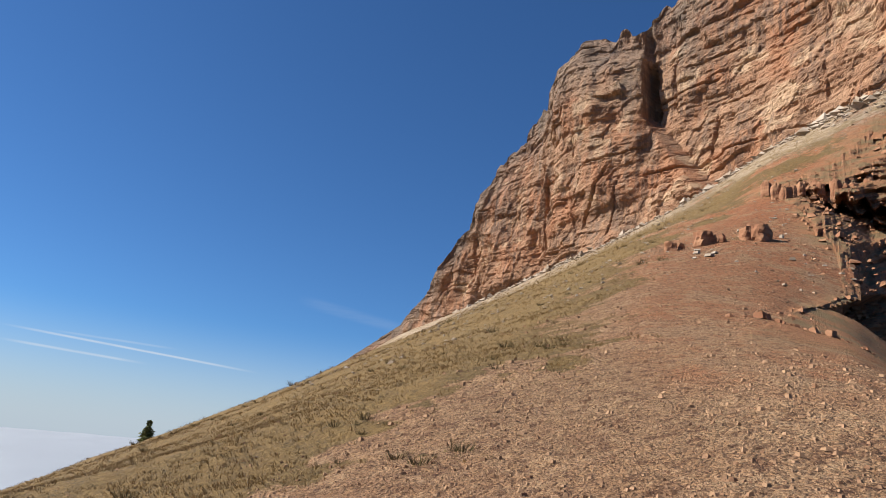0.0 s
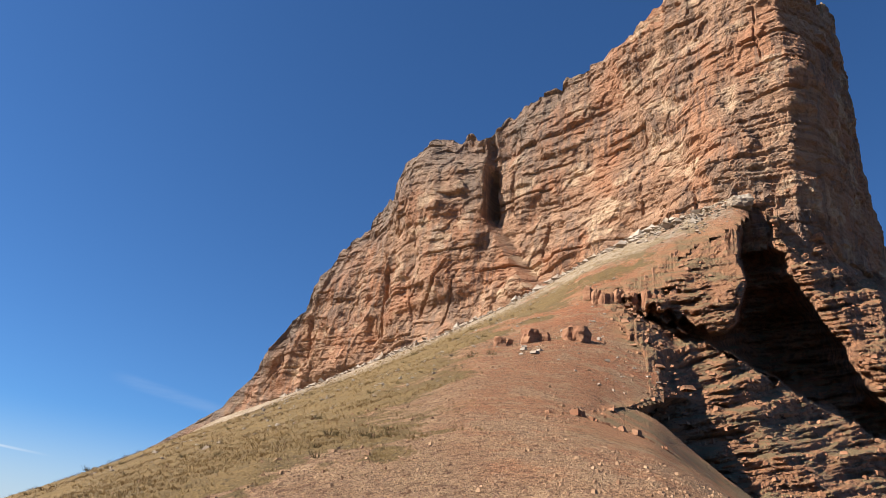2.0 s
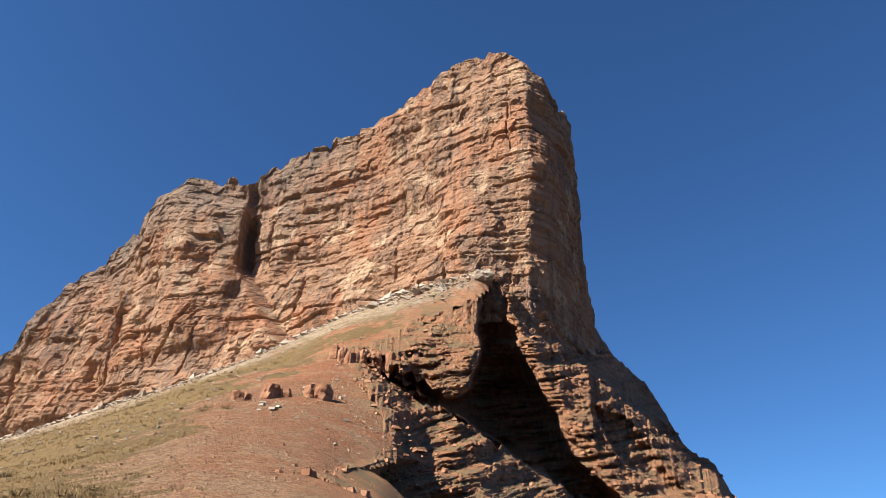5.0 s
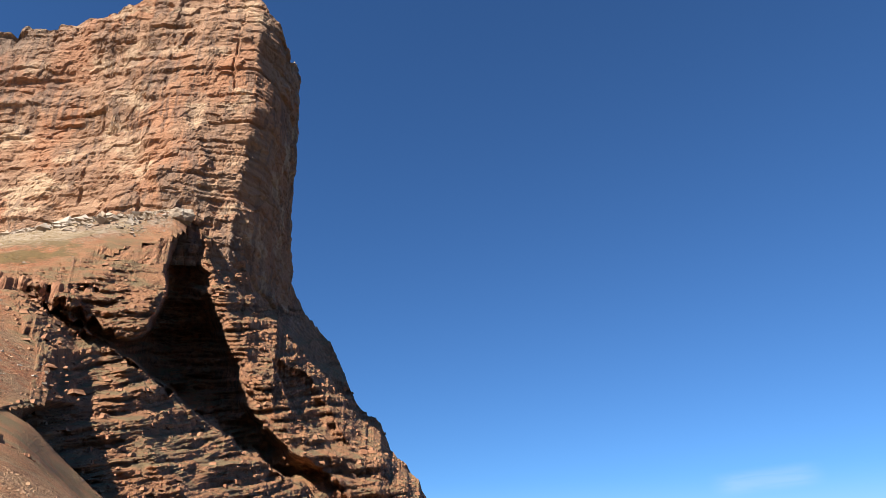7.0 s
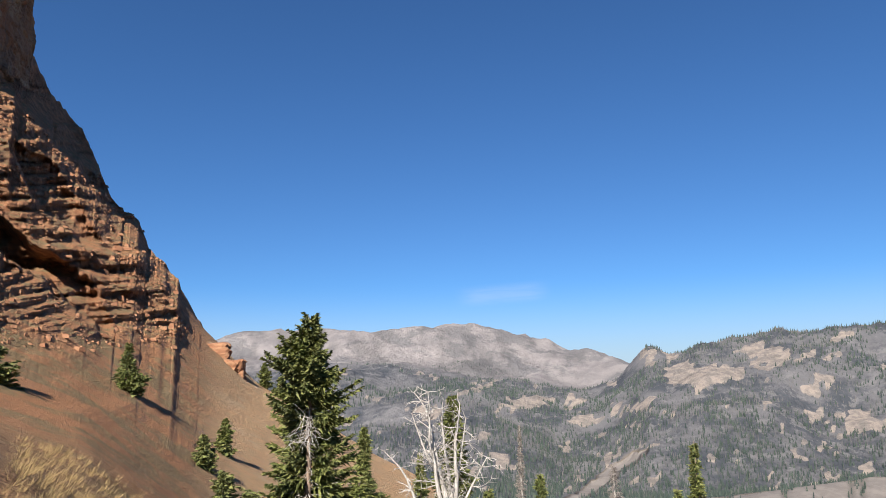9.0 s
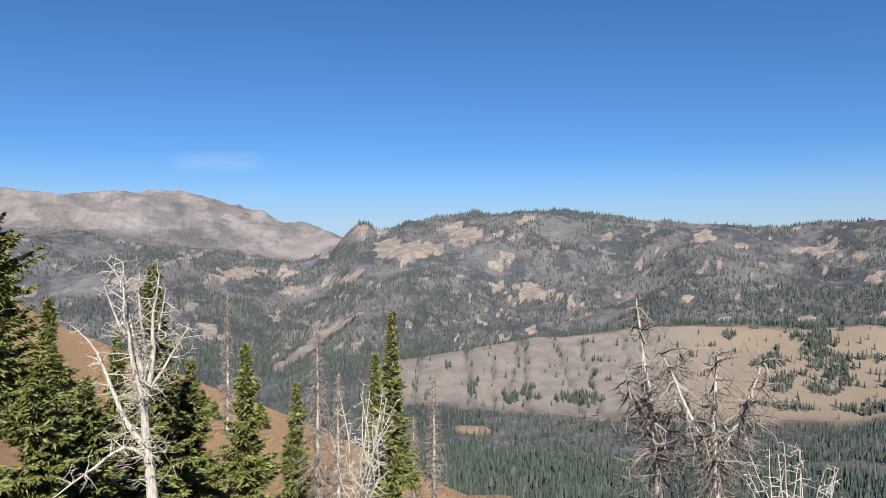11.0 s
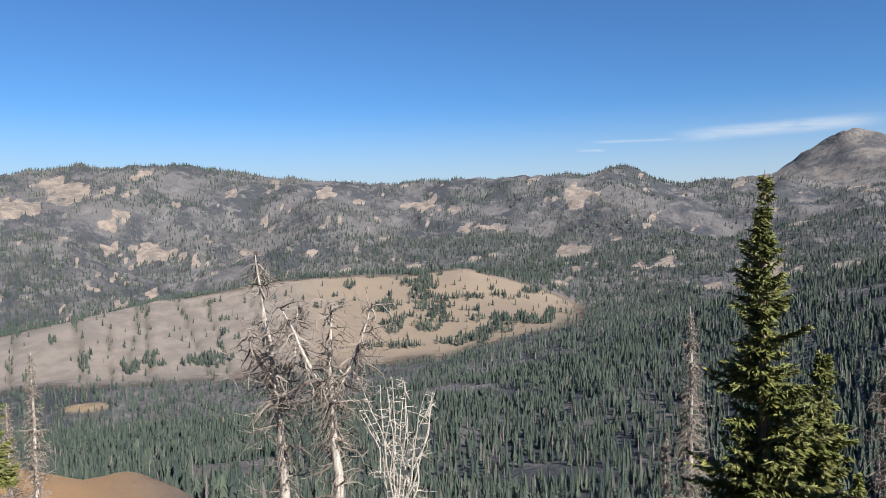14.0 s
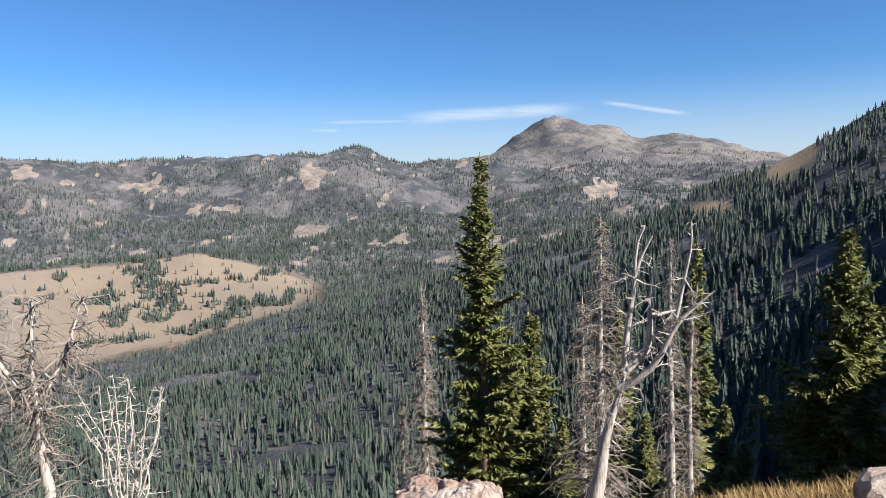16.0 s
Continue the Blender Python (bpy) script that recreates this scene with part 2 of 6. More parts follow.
def land():
    """Heights of the land on a grid of bearings and distances, with its masks."""
    ring_r = np.array([r for r, _ in RINGS])
    ring_h = np.stack([f(AZ) for _, f in RINGS])
    wander = 1 + np.where(ring_r > 400, 0.10, 0.0)[:, None] * vnoise(AZ[None] / 14.0, ring_r[:, None] * 0.37, 5, 3)
    rr = ring_r[:, None] * wander
    el = (ring_h - EYE) / ring_r[:, None]
    z = np.empty((len(ROWS), len(AZ)))
    for j in range(len(AZ)):
        z[:, j] = np.interp(np.log(ROWS), np.log(rr[:, j]), el[:, j])
    z = soften(soften(z, 2, 0), 2, 1)
    z = EYE + z * ROWS[:, None]
    close = np.stack([np.interp(ROWS, ring_r, ring_h[:, j]) for j in range(len(AZ))], 1)
    z = close + (z - close) * smooth(3, 5, ROWS)[:, None]
    z = z * smooth(0.3, 1.4, ROWS)[:, None]
    r = np.repeat(ROWS[:, None], len(AZ), 1)
    az = np.repeat(AZ[None], len(ROWS), 0)
    a = np.radians(az)
    x, y = -np.sin(a) * r, np.cos(a) * r
    elev = np.degrees(np.arctan2(z - EYE, r))
    # masks
    edge = np.interp(elev, [-12, -4.2, .1, 7.9, 13.2, 17.5, 21.4, 24.6, 28.8], [16, 9.3, 3.7, -9, -14, -17.7, -23.8, -31, -36.5])
    patch = fbm(x / 9, y / 9, 0, 4, 11)
    red = smooth(-4.5, 4.5, edge - az + patch * 7 + 14 * smooth(40, 5, r) * fbm(x / 1.6, y / 1.6, 0, 4, 17)) * smooth(320, 230, r) * smooth(-125, -104, az) * (1 - 0.85 * smooth(36, 24, r) * smooth(-50, -57, az))
    brink = flank_limit(elev)
    ledge = smooth(-1.0, 1.0, brink - az + patch * 3) * smooth(-62.5, -57.5, az) * smooth(18, 38, r) * smooth(330, 260, r)
    spur = smooth(-58, -63, az) * smooth(-118, -100, az) * smooth(18, 50, r) * smooth(330, 230, r)
    meadow = smooth(1000, 1075, r + 60 * fbm(x / 120, y / 120, 0, 3, 5)) * smooth(1480, 1400, r) * smooth(-143, -139, az) * smooth(-93, -98, az)
    far = smooth(2950, 3500, r)
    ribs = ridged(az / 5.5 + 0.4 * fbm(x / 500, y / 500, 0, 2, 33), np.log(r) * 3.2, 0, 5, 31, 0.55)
    # relief
    small = 0.06 * np.clip(r / 6, 0.3, 1.6)
    dz = small * fbm(x / 0.8, y / 0.8, 0, 5, 2, 0.6) + np.clip(r / 60, 0, 1) * 0.55 * fbm(x / 14, y / 14, 0, 4, 7)
    mid = smooth(230, 420, r) * r * (1 - 0.85 * smooth(-50, -30, az))
    dz = dz + mid * 0.010 * fbm(x / 210, y / 210, 0, 5, 13) * (1 - 0.65 * meadow)
    dz = dz + far * smooth(-40, -55, az) * r * (0.006 * ribs + 0.012 * (ridged(x / 700 + 0.4 * fbm(x / 500, y / 500, 0, 2, 37), y / 700, 0, 5, 39, 0.5) - 0.3)) + smooth(1700, 2300, r) * (1 - far) * smooth(-45, -60, az) * r * ((0.024 - 0.013 * smooth(2450, 2800, r)) * (ridged(x / 520, y / 520, 0, 5, 41) - 0.12) + 0.007 * ridged(x / 150, y / 150, 0, 4, 43))
    dz = dz + 18 * np.exp(-((az + 94.4) / 0.75) ** 4 - ((r - 2900) / 220) ** 2)
    # gullies that run down the meadow's face
    lean = np.degrees(np.arctan2(z - EYE, r))
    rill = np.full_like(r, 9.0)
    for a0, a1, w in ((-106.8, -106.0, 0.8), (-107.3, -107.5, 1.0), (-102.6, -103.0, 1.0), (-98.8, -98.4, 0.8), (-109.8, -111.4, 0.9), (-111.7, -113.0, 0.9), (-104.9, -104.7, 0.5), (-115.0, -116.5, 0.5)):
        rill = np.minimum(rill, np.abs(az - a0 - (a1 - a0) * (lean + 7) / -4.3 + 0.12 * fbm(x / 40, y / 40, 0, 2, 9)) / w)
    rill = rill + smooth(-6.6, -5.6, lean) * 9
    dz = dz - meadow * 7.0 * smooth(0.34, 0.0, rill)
    z = z + dz
    smooth_z = z
    # the sheet is left open where the rocky flank stands in its place
    el = np.degrees(np.arctan2(z - EYE, r))
    OPEN.append((flank_limit(el) - az > 0.9) & (el > rubble_line(az) - 1.0) & (az > -56) & (r > 44) & (r < 205))
    tilt = np.degrees(np.arctan2(z - EYE, r))
    far_side = smooth(330, 420, r) * smooth(1000, 900, r)
    bare = far_side * (np.exp(-((az + 172.2) / 2.0) ** 2 - ((tilt + 2.5) / 0.6) ** 2) + np.exp(-((az + 177.6 + 0.55 * tilt) / 1.5) ** 2 - ((tilt - 0.6) / 1.6) ** 2))
    bare = smooth(0.3, 0.55, bare + 0.2 * patch)
    strip = smooth(1350, 1480, r) * smooth(2300, 2100, r) * smooth(-9.5, -8.6, tilt) * smooth(-4.6, -5.2, tilt)
    strip = strip * np.exp(-((az - np.interp(tilt, [-9, -5], [-87, -93]) + 0.5 * fbm(x / 60, y / 60, 0, 3, 15)) / 0.75) ** 2)
    meadow = np.maximum(meadow, smooth(0.3, 0.6, strip))
    spur = np.maximum(spur, bare)
    # far lowland whose pale bluish colour has haze painted into it
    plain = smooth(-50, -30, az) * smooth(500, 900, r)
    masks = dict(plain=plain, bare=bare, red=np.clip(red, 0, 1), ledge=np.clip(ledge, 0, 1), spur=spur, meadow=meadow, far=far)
    clear = np.exp(-((az + 103) / 1.7) ** 2 - ((r - 870) / 38) ** 2) + np.exp(-((az + 107.3) / 1.4) ** 2 - ((r - 760) / 25) ** 2) + np.exp(-((az + 112) / 1.2) ** 2 - ((r - 720) / 22) ** 2)
    masks["bare"] = np.maximum(bare, smooth(0.35, 0.6, clear + 0.15 * patch))
    masks["spur"] = np.maximum(spur, masks["bare"])
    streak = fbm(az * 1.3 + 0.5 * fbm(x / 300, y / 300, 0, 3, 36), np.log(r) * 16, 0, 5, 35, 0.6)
    # far rock painted darker between ribs, plus downslope streaks of timber and rock
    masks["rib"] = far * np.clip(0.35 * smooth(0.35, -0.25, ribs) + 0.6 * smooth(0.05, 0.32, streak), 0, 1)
    # light talus and outcrops among the far timber
    tilt = np.degrees(np.arctan2(z - EYE, r))
    lumps = fbm(az * 0.55 + tilt * 0.35, tilt * 1.3, 0, 6, 61, 0.68)
    outcrop = 0.8 * smooth(0.13, 0.44, lumps)
    for a0, e0, wa, we in ((-97.5, 0.5, 3.4, 1.1), (-102.5, 1.9, 2.2, 0.8), (-94, 2.3, 0.9, 0.7), (-108, -2.9, 1.1, 0.6), (-128, 0.3, 2.0, 0.45), (-131, -0.2, 1.2, 0.5), (-140.5, -3.6, 2.0, 0.7),
                           (-141, 0.8, 1.6, 1.0), (-151, -6.3, 1.4, 0.6), (-160.5, -4.7, 1.6, 0.6), (-155.4, -4.4, 1.2, 0.5), (-164, -1.0, 1.8, 0.9), (-89, -2.6, 2.6, 0.5), (-84.5, -1.2, 2.2, 0.6)):
        outcrop = np.maximum(outcrop, np.exp(-((az - a0) / wa) ** 2 - ((tilt - e0) / we) ** 2) * (0.85 + 0.9 * lumps))
    masks["talus"] = smooth(0.34, 0.6, outcrop + 0.5 * fbm(x / 60, y / 60, 0, 5, 63, 0.65)) * smooth(1430, 1600, r) * smooth(3300, 3000, r) * (1 - meadow) * smooth(-45, -60, az)
    foot_el = along_bearing(az, [(10, 6.5), (1.2, 10.4), (-5, 14.2), (-8.5, 15.9), (-15.7, 19.4), (-20.4, 22.4), (-25.2, 24.6), (-30.1, 26.3), (-35, 28.0), (-40, 29), (-60, 20)])
    below = foot_el - np.degrees(np.arctan2(smooth_z - EYE, r)) - 0.6 * fbm(x / 7, y / 7, 0, 4, 67)
    masks["foot"] = smooth(2.0, 0.5, below) * smooth(120, 140, r) * smooth(330, 290, r) * smooth(9, 4, az) * smooth(-39, -35, az)
    masks["rust"] = smooth(-10, -17, az + 5 * patch) * smooth(4, 9.5, elev + 3 * fbm(x / 6, y / 6, 0, 3, 69)) * smooth(330, 260, r)
    masks["high"] = smooth(-149, -155, az) * far
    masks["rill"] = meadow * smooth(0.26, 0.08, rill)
    masks["slab"] = smooth(-123, -116, az + 3 * patch)
    return x, y, z, r, az, masks, smooth_z


LX, LY, LZ, LR, LAZ, MASKS, TOP = land()
COLS = np.arange(len(AZ))


def ground_at(x, y, grid=None):
    """Height (or a mask) of the land at places in the plan."""
    grid = TOP if grid is None else grid
    x, y = np.asarray(x, float), np.asarray(y, float)
    r = np.hypot(x, y)
    az = (np.degrees(np.arctan2(-x, y)) - 36) % 360 - 360 + 36
    i = np.clip(np.interp(np.log(r), np.log(ROWS), np.arange(len(ROWS))), 0, len(ROWS) - 1.001)
    j = np.clip(np.interp(-az, -AZ, COLS), 0, len(AZ) - 1.001)
    i0, j0 = i.astype(int), j.astype(int)
    u, v = i - i0, j - j0
    return ((grid[i0, j0] * (1 - v) + grid[i0, j0 + 1] * v) * (1 - u) + (grid[i0 + 1, j0] * (1 - v) + grid[i0 + 1, j0 + 1] * v) * u)


def at_bearing(az, r):
    a = radians(az)
    x, y = -math.sin(a) * r, math.cos(a) * r
    return x, y, float(ground_at(x, y))


# ---- mesh helpers ----
def mesh_of(name, verts, faces, material, smooth_faces=False, attrs=None):
    me = bpy.data.meshes.new(name)
    verts = np.asarray(verts, np.float32)
    faces = np.asarray(faces, np.int32)
    k = faces.shape[1]
    me.vertices.add(len(verts))
    me.vertices.foreach_set("co", verts.ravel())
    me.loops.add(faces.size)
    me.loops.foreach_set("vertex_index", faces.ravel())
    me.polygons.add(len(faces))
    me.polygons.foreach_set("loop_start", np.arange(0, faces.size, k, dtype=np.int32))
    me.polygons.foreach_set("loop_total", np.full(len(faces), k, np.int32))
    me.polygons.foreach_set("use_smooth", np.full(len(faces), bool(smooth_faces)))
    for key, val in (attrs or {}).items():
        at = me.attributes.new(key, "FLOAT", "POINT")
        at.data.foreach_set("value", np.asarray(val, np.float32).ravel())
    me.materials.append(material)
    me.update(calc_edges=True)
    me.validate()
    return me


def thing(name, label, category, group="", kind="", at=None):
    ob = new(name)
    if at is not None:
        ob.matrix_basis = at
    return tagged(ob, label, category, group, kind)


def part(name, me, parent, label=""):
    ob = new(name, me)
    ob.parent = parent
    if label:
        tagged(ob, label)
    return ob


def grid_faces(n, m, wrap=False):
    """Quads of a grid with n rows and m columns."""
    i, j = np.meshgrid(np.arange(n - 1), np.arange(m if wrap else m - 1), indexing="ij")
    j2 = (j + 1) % m
    return np.stack([i * m + j, i * m + j2, (i + 1) * m + j2, (i + 1) * m + j], -1).reshape(-1, 4)

# ---- materials ----
def surface(name, paint):
    m = bpy.data.materials.new(name)
    m.use_nodes = True
    t = m.node_tree
    t.nodes.clear()
    n = Nodes(t)
    p = t.nodes.new("ShaderNodeBsdfPrincipled")
    out = t.nodes.new("ShaderNodeOutputMaterial")
    t.links.new(p.outputs[0], out.inputs[0])
    pos = n.add("ShaderNodeNewGeometry").outputs["Position"]
    made = paint(n, pos)
    colour, rough, height, strength, dist = made
    for key, v in (("Base Color", colour), ("Roughness", rough)):
        if hasattr(v, "is_output"):
            t.links.new(v, p.inputs[key])
        else:
            p.inputs[key].default_value = v if isinstance(v, float) else (*v, 1.0)
    p.inputs["Specular IOR Level"].default_value = 0.25
    if height is not None:
        b = n.add("ShaderNodeBump", {"Height": height, "Strength": strength, "Distance": dist})
        t.links.new(b.outputs[0], p.inputs["Normal"])
    return m


def paint_ground(n, pos):
    big = n.noise(pos, 0.05, 5.0)
    mid = n.noise(pos, 0.6, 6.0, 0.62)
    fine = n.noise(pos, 7.0, 6.0, 0.68)
    peb = n.voronoi(pos, 9.0).outputs["Distance"]
    grass = n.mix(n.ramp(mid, 0.3, 0.7), (0.165, 0.100, 0.035), (0.115, 0.073, 0.027))
    grass = n.mix(n.ramp(fine, 0.45, 0.72), grass, (0.25, 0.165, 0.065))
    red = n.mix(n.ramp(big, 0.38, 0.62), (0.37, 0.200, 0.100), (0.40, 0.255, 0.140))
    red = n.mix(n.attr("rust"), red, n.mix(n.ramp(big, 0.38, 0.62), (0.52, 0.165, 0.064), (0.46, 0.195, 0.088)))
    red = n.mix(n.ramp(mid, 0.45, 0.75, 0.0, 0.6), red, (0.31, 0.165, 0.088))
    red = n.mix(n.ramp(fine, 0.5, 0.8, 0.0, 0.7), red, (0.121, 0.060, 0.033))
    red = n.mix(n.ramp(peb, 0.0, 0.35, 0.35, 0.0), red, (0.252, 0.169, 0.110))
    mottle = n.noise(pos, 1.7, 8.0, 0.72)
    red = n.mix(n.ramp(mottle, 0.52, 0.64, 0.0, 0.65), red, (0.16, 0.066, 0.034))
    red = n.mix(n.ramp(n.noise(pos, 0.45, 8.0, 0.72), 0.52, 0.60, 0.0, 0.65), red, (0.54, 0.345, 0.19))
    red = n.mix(n.ramp(n.noise(pos, 0.17, 7.0, 0.7), 0.52, 0.60, 0.0, 0.8), red, (0.46, 0.30, 0.17))
    gravel = None
    for size, share in ((12.0, 0.7), (29.0, 0.9), (70.0, 0.5)):
        v = n.voronoi(n.vmath("ADD", pos, n.stretch(n.add("ShaderNodeTexNoise", {"Vector": pos, "Scale": size * 0.6, "Detail": 3.0}).outputs["Color"], (1.1 / size,) * 3)), size)
        c = n.add("ShaderNodeSeparateColor", {0: v.outputs["Color"]}).outputs[0]
        red = n.mix(n.ramp(c, 0.78, 0.95, 0.0, 0.75 * share), red, (0.44, 0.245, 0.12))
        red = n.mix(n.ramp(c, 0.30, 0.12, 0.0, 0.7 * share), red, (0.105, 0.050, 0.028))
        lump = n.math("MULTIPLY", n.math("SUBTRACT", c, v.outputs["Distance"]), 2.2 / size)
        gravel = lump if gravel is None else n.math("ADD", gravel, lump)
    grass = n.mix(n.ramp(mottle, 0.52, 0.70, 0.0, 0.7), grass, (0.070, 0.050, 0.024))
    grass = n.mix(n.ramp(n.noise(pos, 0.11, 7.0, 0.7), 0.52, 0.70, 0.0, 0.5), grass, (0.17, 0.125, 0.062))
    # dark spots put the shadows of clods and pits into the colour
    clod_shade = n.noise(pos, 3.4, 9.0, 0.78)
    red = n.mix(n.ramp(clod_shade, 0.53, 0.60, 0.0, 0.75), red, (0.115, 0.054, 0.029))
    red = n.mix(n.ramp(clod_shade, 0.46, 0.38, 0.0, 0.6), red, (0.50, 0.325, 0.185))
    grass = n.mix(n.ramp(clod_shade, 0.54, 0.62, 0.0, 0.6), grass, (0.060, 0.040, 0.020))
    edge = n.math("ADD", n.attr("red"), n.math("MULTIPLY", n.math("SUBTRACT", n.noise(pos, 0.8, 8.0, 0.72), 0.5), 1.4))
    col = n.mix(n.ramp(edge, 0.38, 0.62), grass, red)
    stone = n.mix(n.ramp(n.noise(pos, 0.5, 6.0, 0.65), 0.38, 0.62), (0.285, 0.142, 0.082), (0.55, 0.27, 0.142))
    stone = n.mix(n.ramp(fine, 0.5, 0.8, 0.0, 0.5), stone, (0.10, 0.066, 0.046))
    nz = n.add("ShaderNodeSeparateXYZ", {0: n.add("ShaderNodeNewGeometry").outputs["Normal"]}).outputs["Z"]
    steep = n.ramp(nz, 0.85, 0.5)
    sparse = n.mix(n.ramp(n.noise(pos, 0.22, 7.0, 0.66), 0.44, 0.58), (0.42, 0.20, 0.095), (0.27, 0.185, 0.092))
    flank = n.mix(steep, sparse, stone)
    rock_waste = n.mix(n.ramp(n.noise(pos, 0.9, 7.0, 0.7), 0.40, 0.60), (0.23, 0.165, 0.105), (0.42, 0.335, 0.245))
    col = n.mix(n.math("MULTIPLY", n.attr("foot"), n.ramp(n.noise(pos, 0.25, 6.0, 0.7), 0.35, 0.6, 0.25, 0.85)), col, rock_waste)
    col = n.mix(n.attr("ledge"), col, flank)
    spur = n.mix(n.ramp(mid, 0.35, 0.7), (0.52, 0.31, 0.165), (0.45, 0.30, 0.165))
    spur = n.mix(n.ramp(mottle, 0.52, 0.70, 0.0, 0.6), spur, (0.29, 0.175, 0.09))
    spur = n.mix(n.ramp(n.noise(pos, 0.12, 7.0, 0.7), 0.5, 0.66, 0.0, 0.6), spur, (0.48, 0.35, 0.22))
    col = n.mix(n.attr("spur"), col, spur)
    # distant country: grey litter under dead timber, open meadow, bare high rock
    wide = n.noise(pos, 0.006, 9.0, 0.68)
    # litter colours pushed towards blue to stand in for haze
    litter = n.mix(n.ramp(wide, 0.42, 0.58), (0.058, 0.063, 0.073), (0.138, 0.132, 0.137))
    litter = n.mix(n.ramp(n.noise(pos, 0.02, 8.0, 0.7), 0.52, 0.62, 0.0, 0.8), litter, (0.18, 0.17, 0.17))
    col = n.mix(n.attr("wild"), col, litter)
    talus = n.mix(n.ramp(n.noise(pos, 0.03, 8.0, 0.7), 0.4, 0.6), (0.31, 0.255, 0.215), (0.19, 0.165, 0.148))
    ragged = n.math("ADD", n.attr("talus"), n.math("MULTIPLY", n.math("SUBTRACT", n.noise(pos, 0.018, 8.0, 0.72), 0.5), 1.6))
    col = n.mix(n.ramp(ragged, 0.42, 0.58), col, talus)
    turf = n.mix(n.ramp(n.noise(pos, 0.012, 7.0, 0.6), 0.35, 0.65), (0.158, 0.138, 0.121), (0.205, 0.168, 0.133))
    turf = n.mix(n.ramp(n.noise(pos, 0.06, 6.0, 0.7), 0.55, 0.7, 0.0, 0.6), turf, (0.12, 0.10, 0.08))
    turf = n.mix(n.math("MULTIPLY", n.attr("slab"), 0.8), n.mix(0.5, turf, (0.205, 0.155, 0.11)), n.mix(n.ramp(n.noise(n.stretch(pos, (1, 1, 0.3)), 0.03, 8.0, 0.72), 0.4, 0.6), (0.135, 0.120, 0.112), (0.19, 0.168, 0.152)))
    # turf colour darkened along the lines of the gullies
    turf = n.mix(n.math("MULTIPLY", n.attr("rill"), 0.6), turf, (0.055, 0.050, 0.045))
    fringe = n.math("ADD", n.attr("meadow"), n.math("MULTIPLY", n.math("SUBTRACT", n.noise(pos, 0.02, 8.0, 0.7), 0.5), 1.0))
    col = n.mix(n.ramp(fringe, 0.42, 0.56), col, turf)
    bare = n.mix(n.ramp(n.noise(pos, 0.004, 9.0, 0.68), 0.38, 0.62), (0.20, 0.180, 0.178), (0.275, 0.245, 0.235))
    bare = n.mix(n.ramp(n.noise(pos, 0.0028, 10.0, 0.7), 0.50, 0.56, 0.0, 0.5), bare, (0.085, 0.088, 0.094))
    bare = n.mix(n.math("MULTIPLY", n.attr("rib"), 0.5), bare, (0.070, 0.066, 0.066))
    scrub = n.mix(n.ramp(n.noise(pos, 0.007, 10.0, 0.72), 0.42, 0.6), (0.080, 0.083, 0.090), (0.20, 0.180, 0.165))
    bare = n.mix(n.math("MULTIPLY", n.attr("high"), 0.9), bare, scrub)
    col = n.mix(n.attr("far"), col, bare)
    col = n.mix(n.attr("bare"), col, (0.34, 0.25, 0.16))
    # haze over the far plain, put into its base colour
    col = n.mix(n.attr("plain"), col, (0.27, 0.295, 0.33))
    hgt = n.math("ADD", n.math("MULTIPLY", fine, 0.5), n.math("MULTIPLY", n.math("SUBTRACT", 1.0, peb), 0.35))
    hgt = n.math("ADD", hgt, n.math("MULTIPLY", mid, 1.2))
    hgt = n.math("ADD", hgt, n.math("MULTIPLY", mottle, 0.8))
    hgt = n.math("SUBTRACT", hgt, n.math("MULTIPLY", clod_shade, 0.9))
    rough = n.math("MULTIPLY", n.noise(pos, 0.011, 10.0, 0.72), n.math("MULTIPLY", n.math("MAXIMUM", n.attr("wild"), n.attr("far")), 170.0))
    hgt = n.math("ADD", hgt, n.math("MULTIPLY", rough, n.math("SUBTRACT", 1.0, n.attr("plain"))))
    hgt = n.math("ADD", hgt, n.math("MULTIPLY", n.math("MULTIPLY", gravel, n.attr("red")), 4.0))
    blocks = None
    for size, share in ((0.35, 1.0), (0.9, 0.5), (2.2, 0.25)):
        c = n.math("MULTIPLY", n.add("ShaderNodeSeparateColor", {0: n.voronoi(n.stretch(pos, (1.0, 1.0, 1.7)), size).outputs["Color"]}).outputs[0], share)
        blocks = c if blocks is None else n.math("ADD", blocks, c)
    hgt = n.math("ADD", hgt, n.math("MULTIPLY", n.math("MULTIPLY", blocks, n.attr("ledge")), 3.2))
    return col, 0.95, hgt, 0.95, 0.2


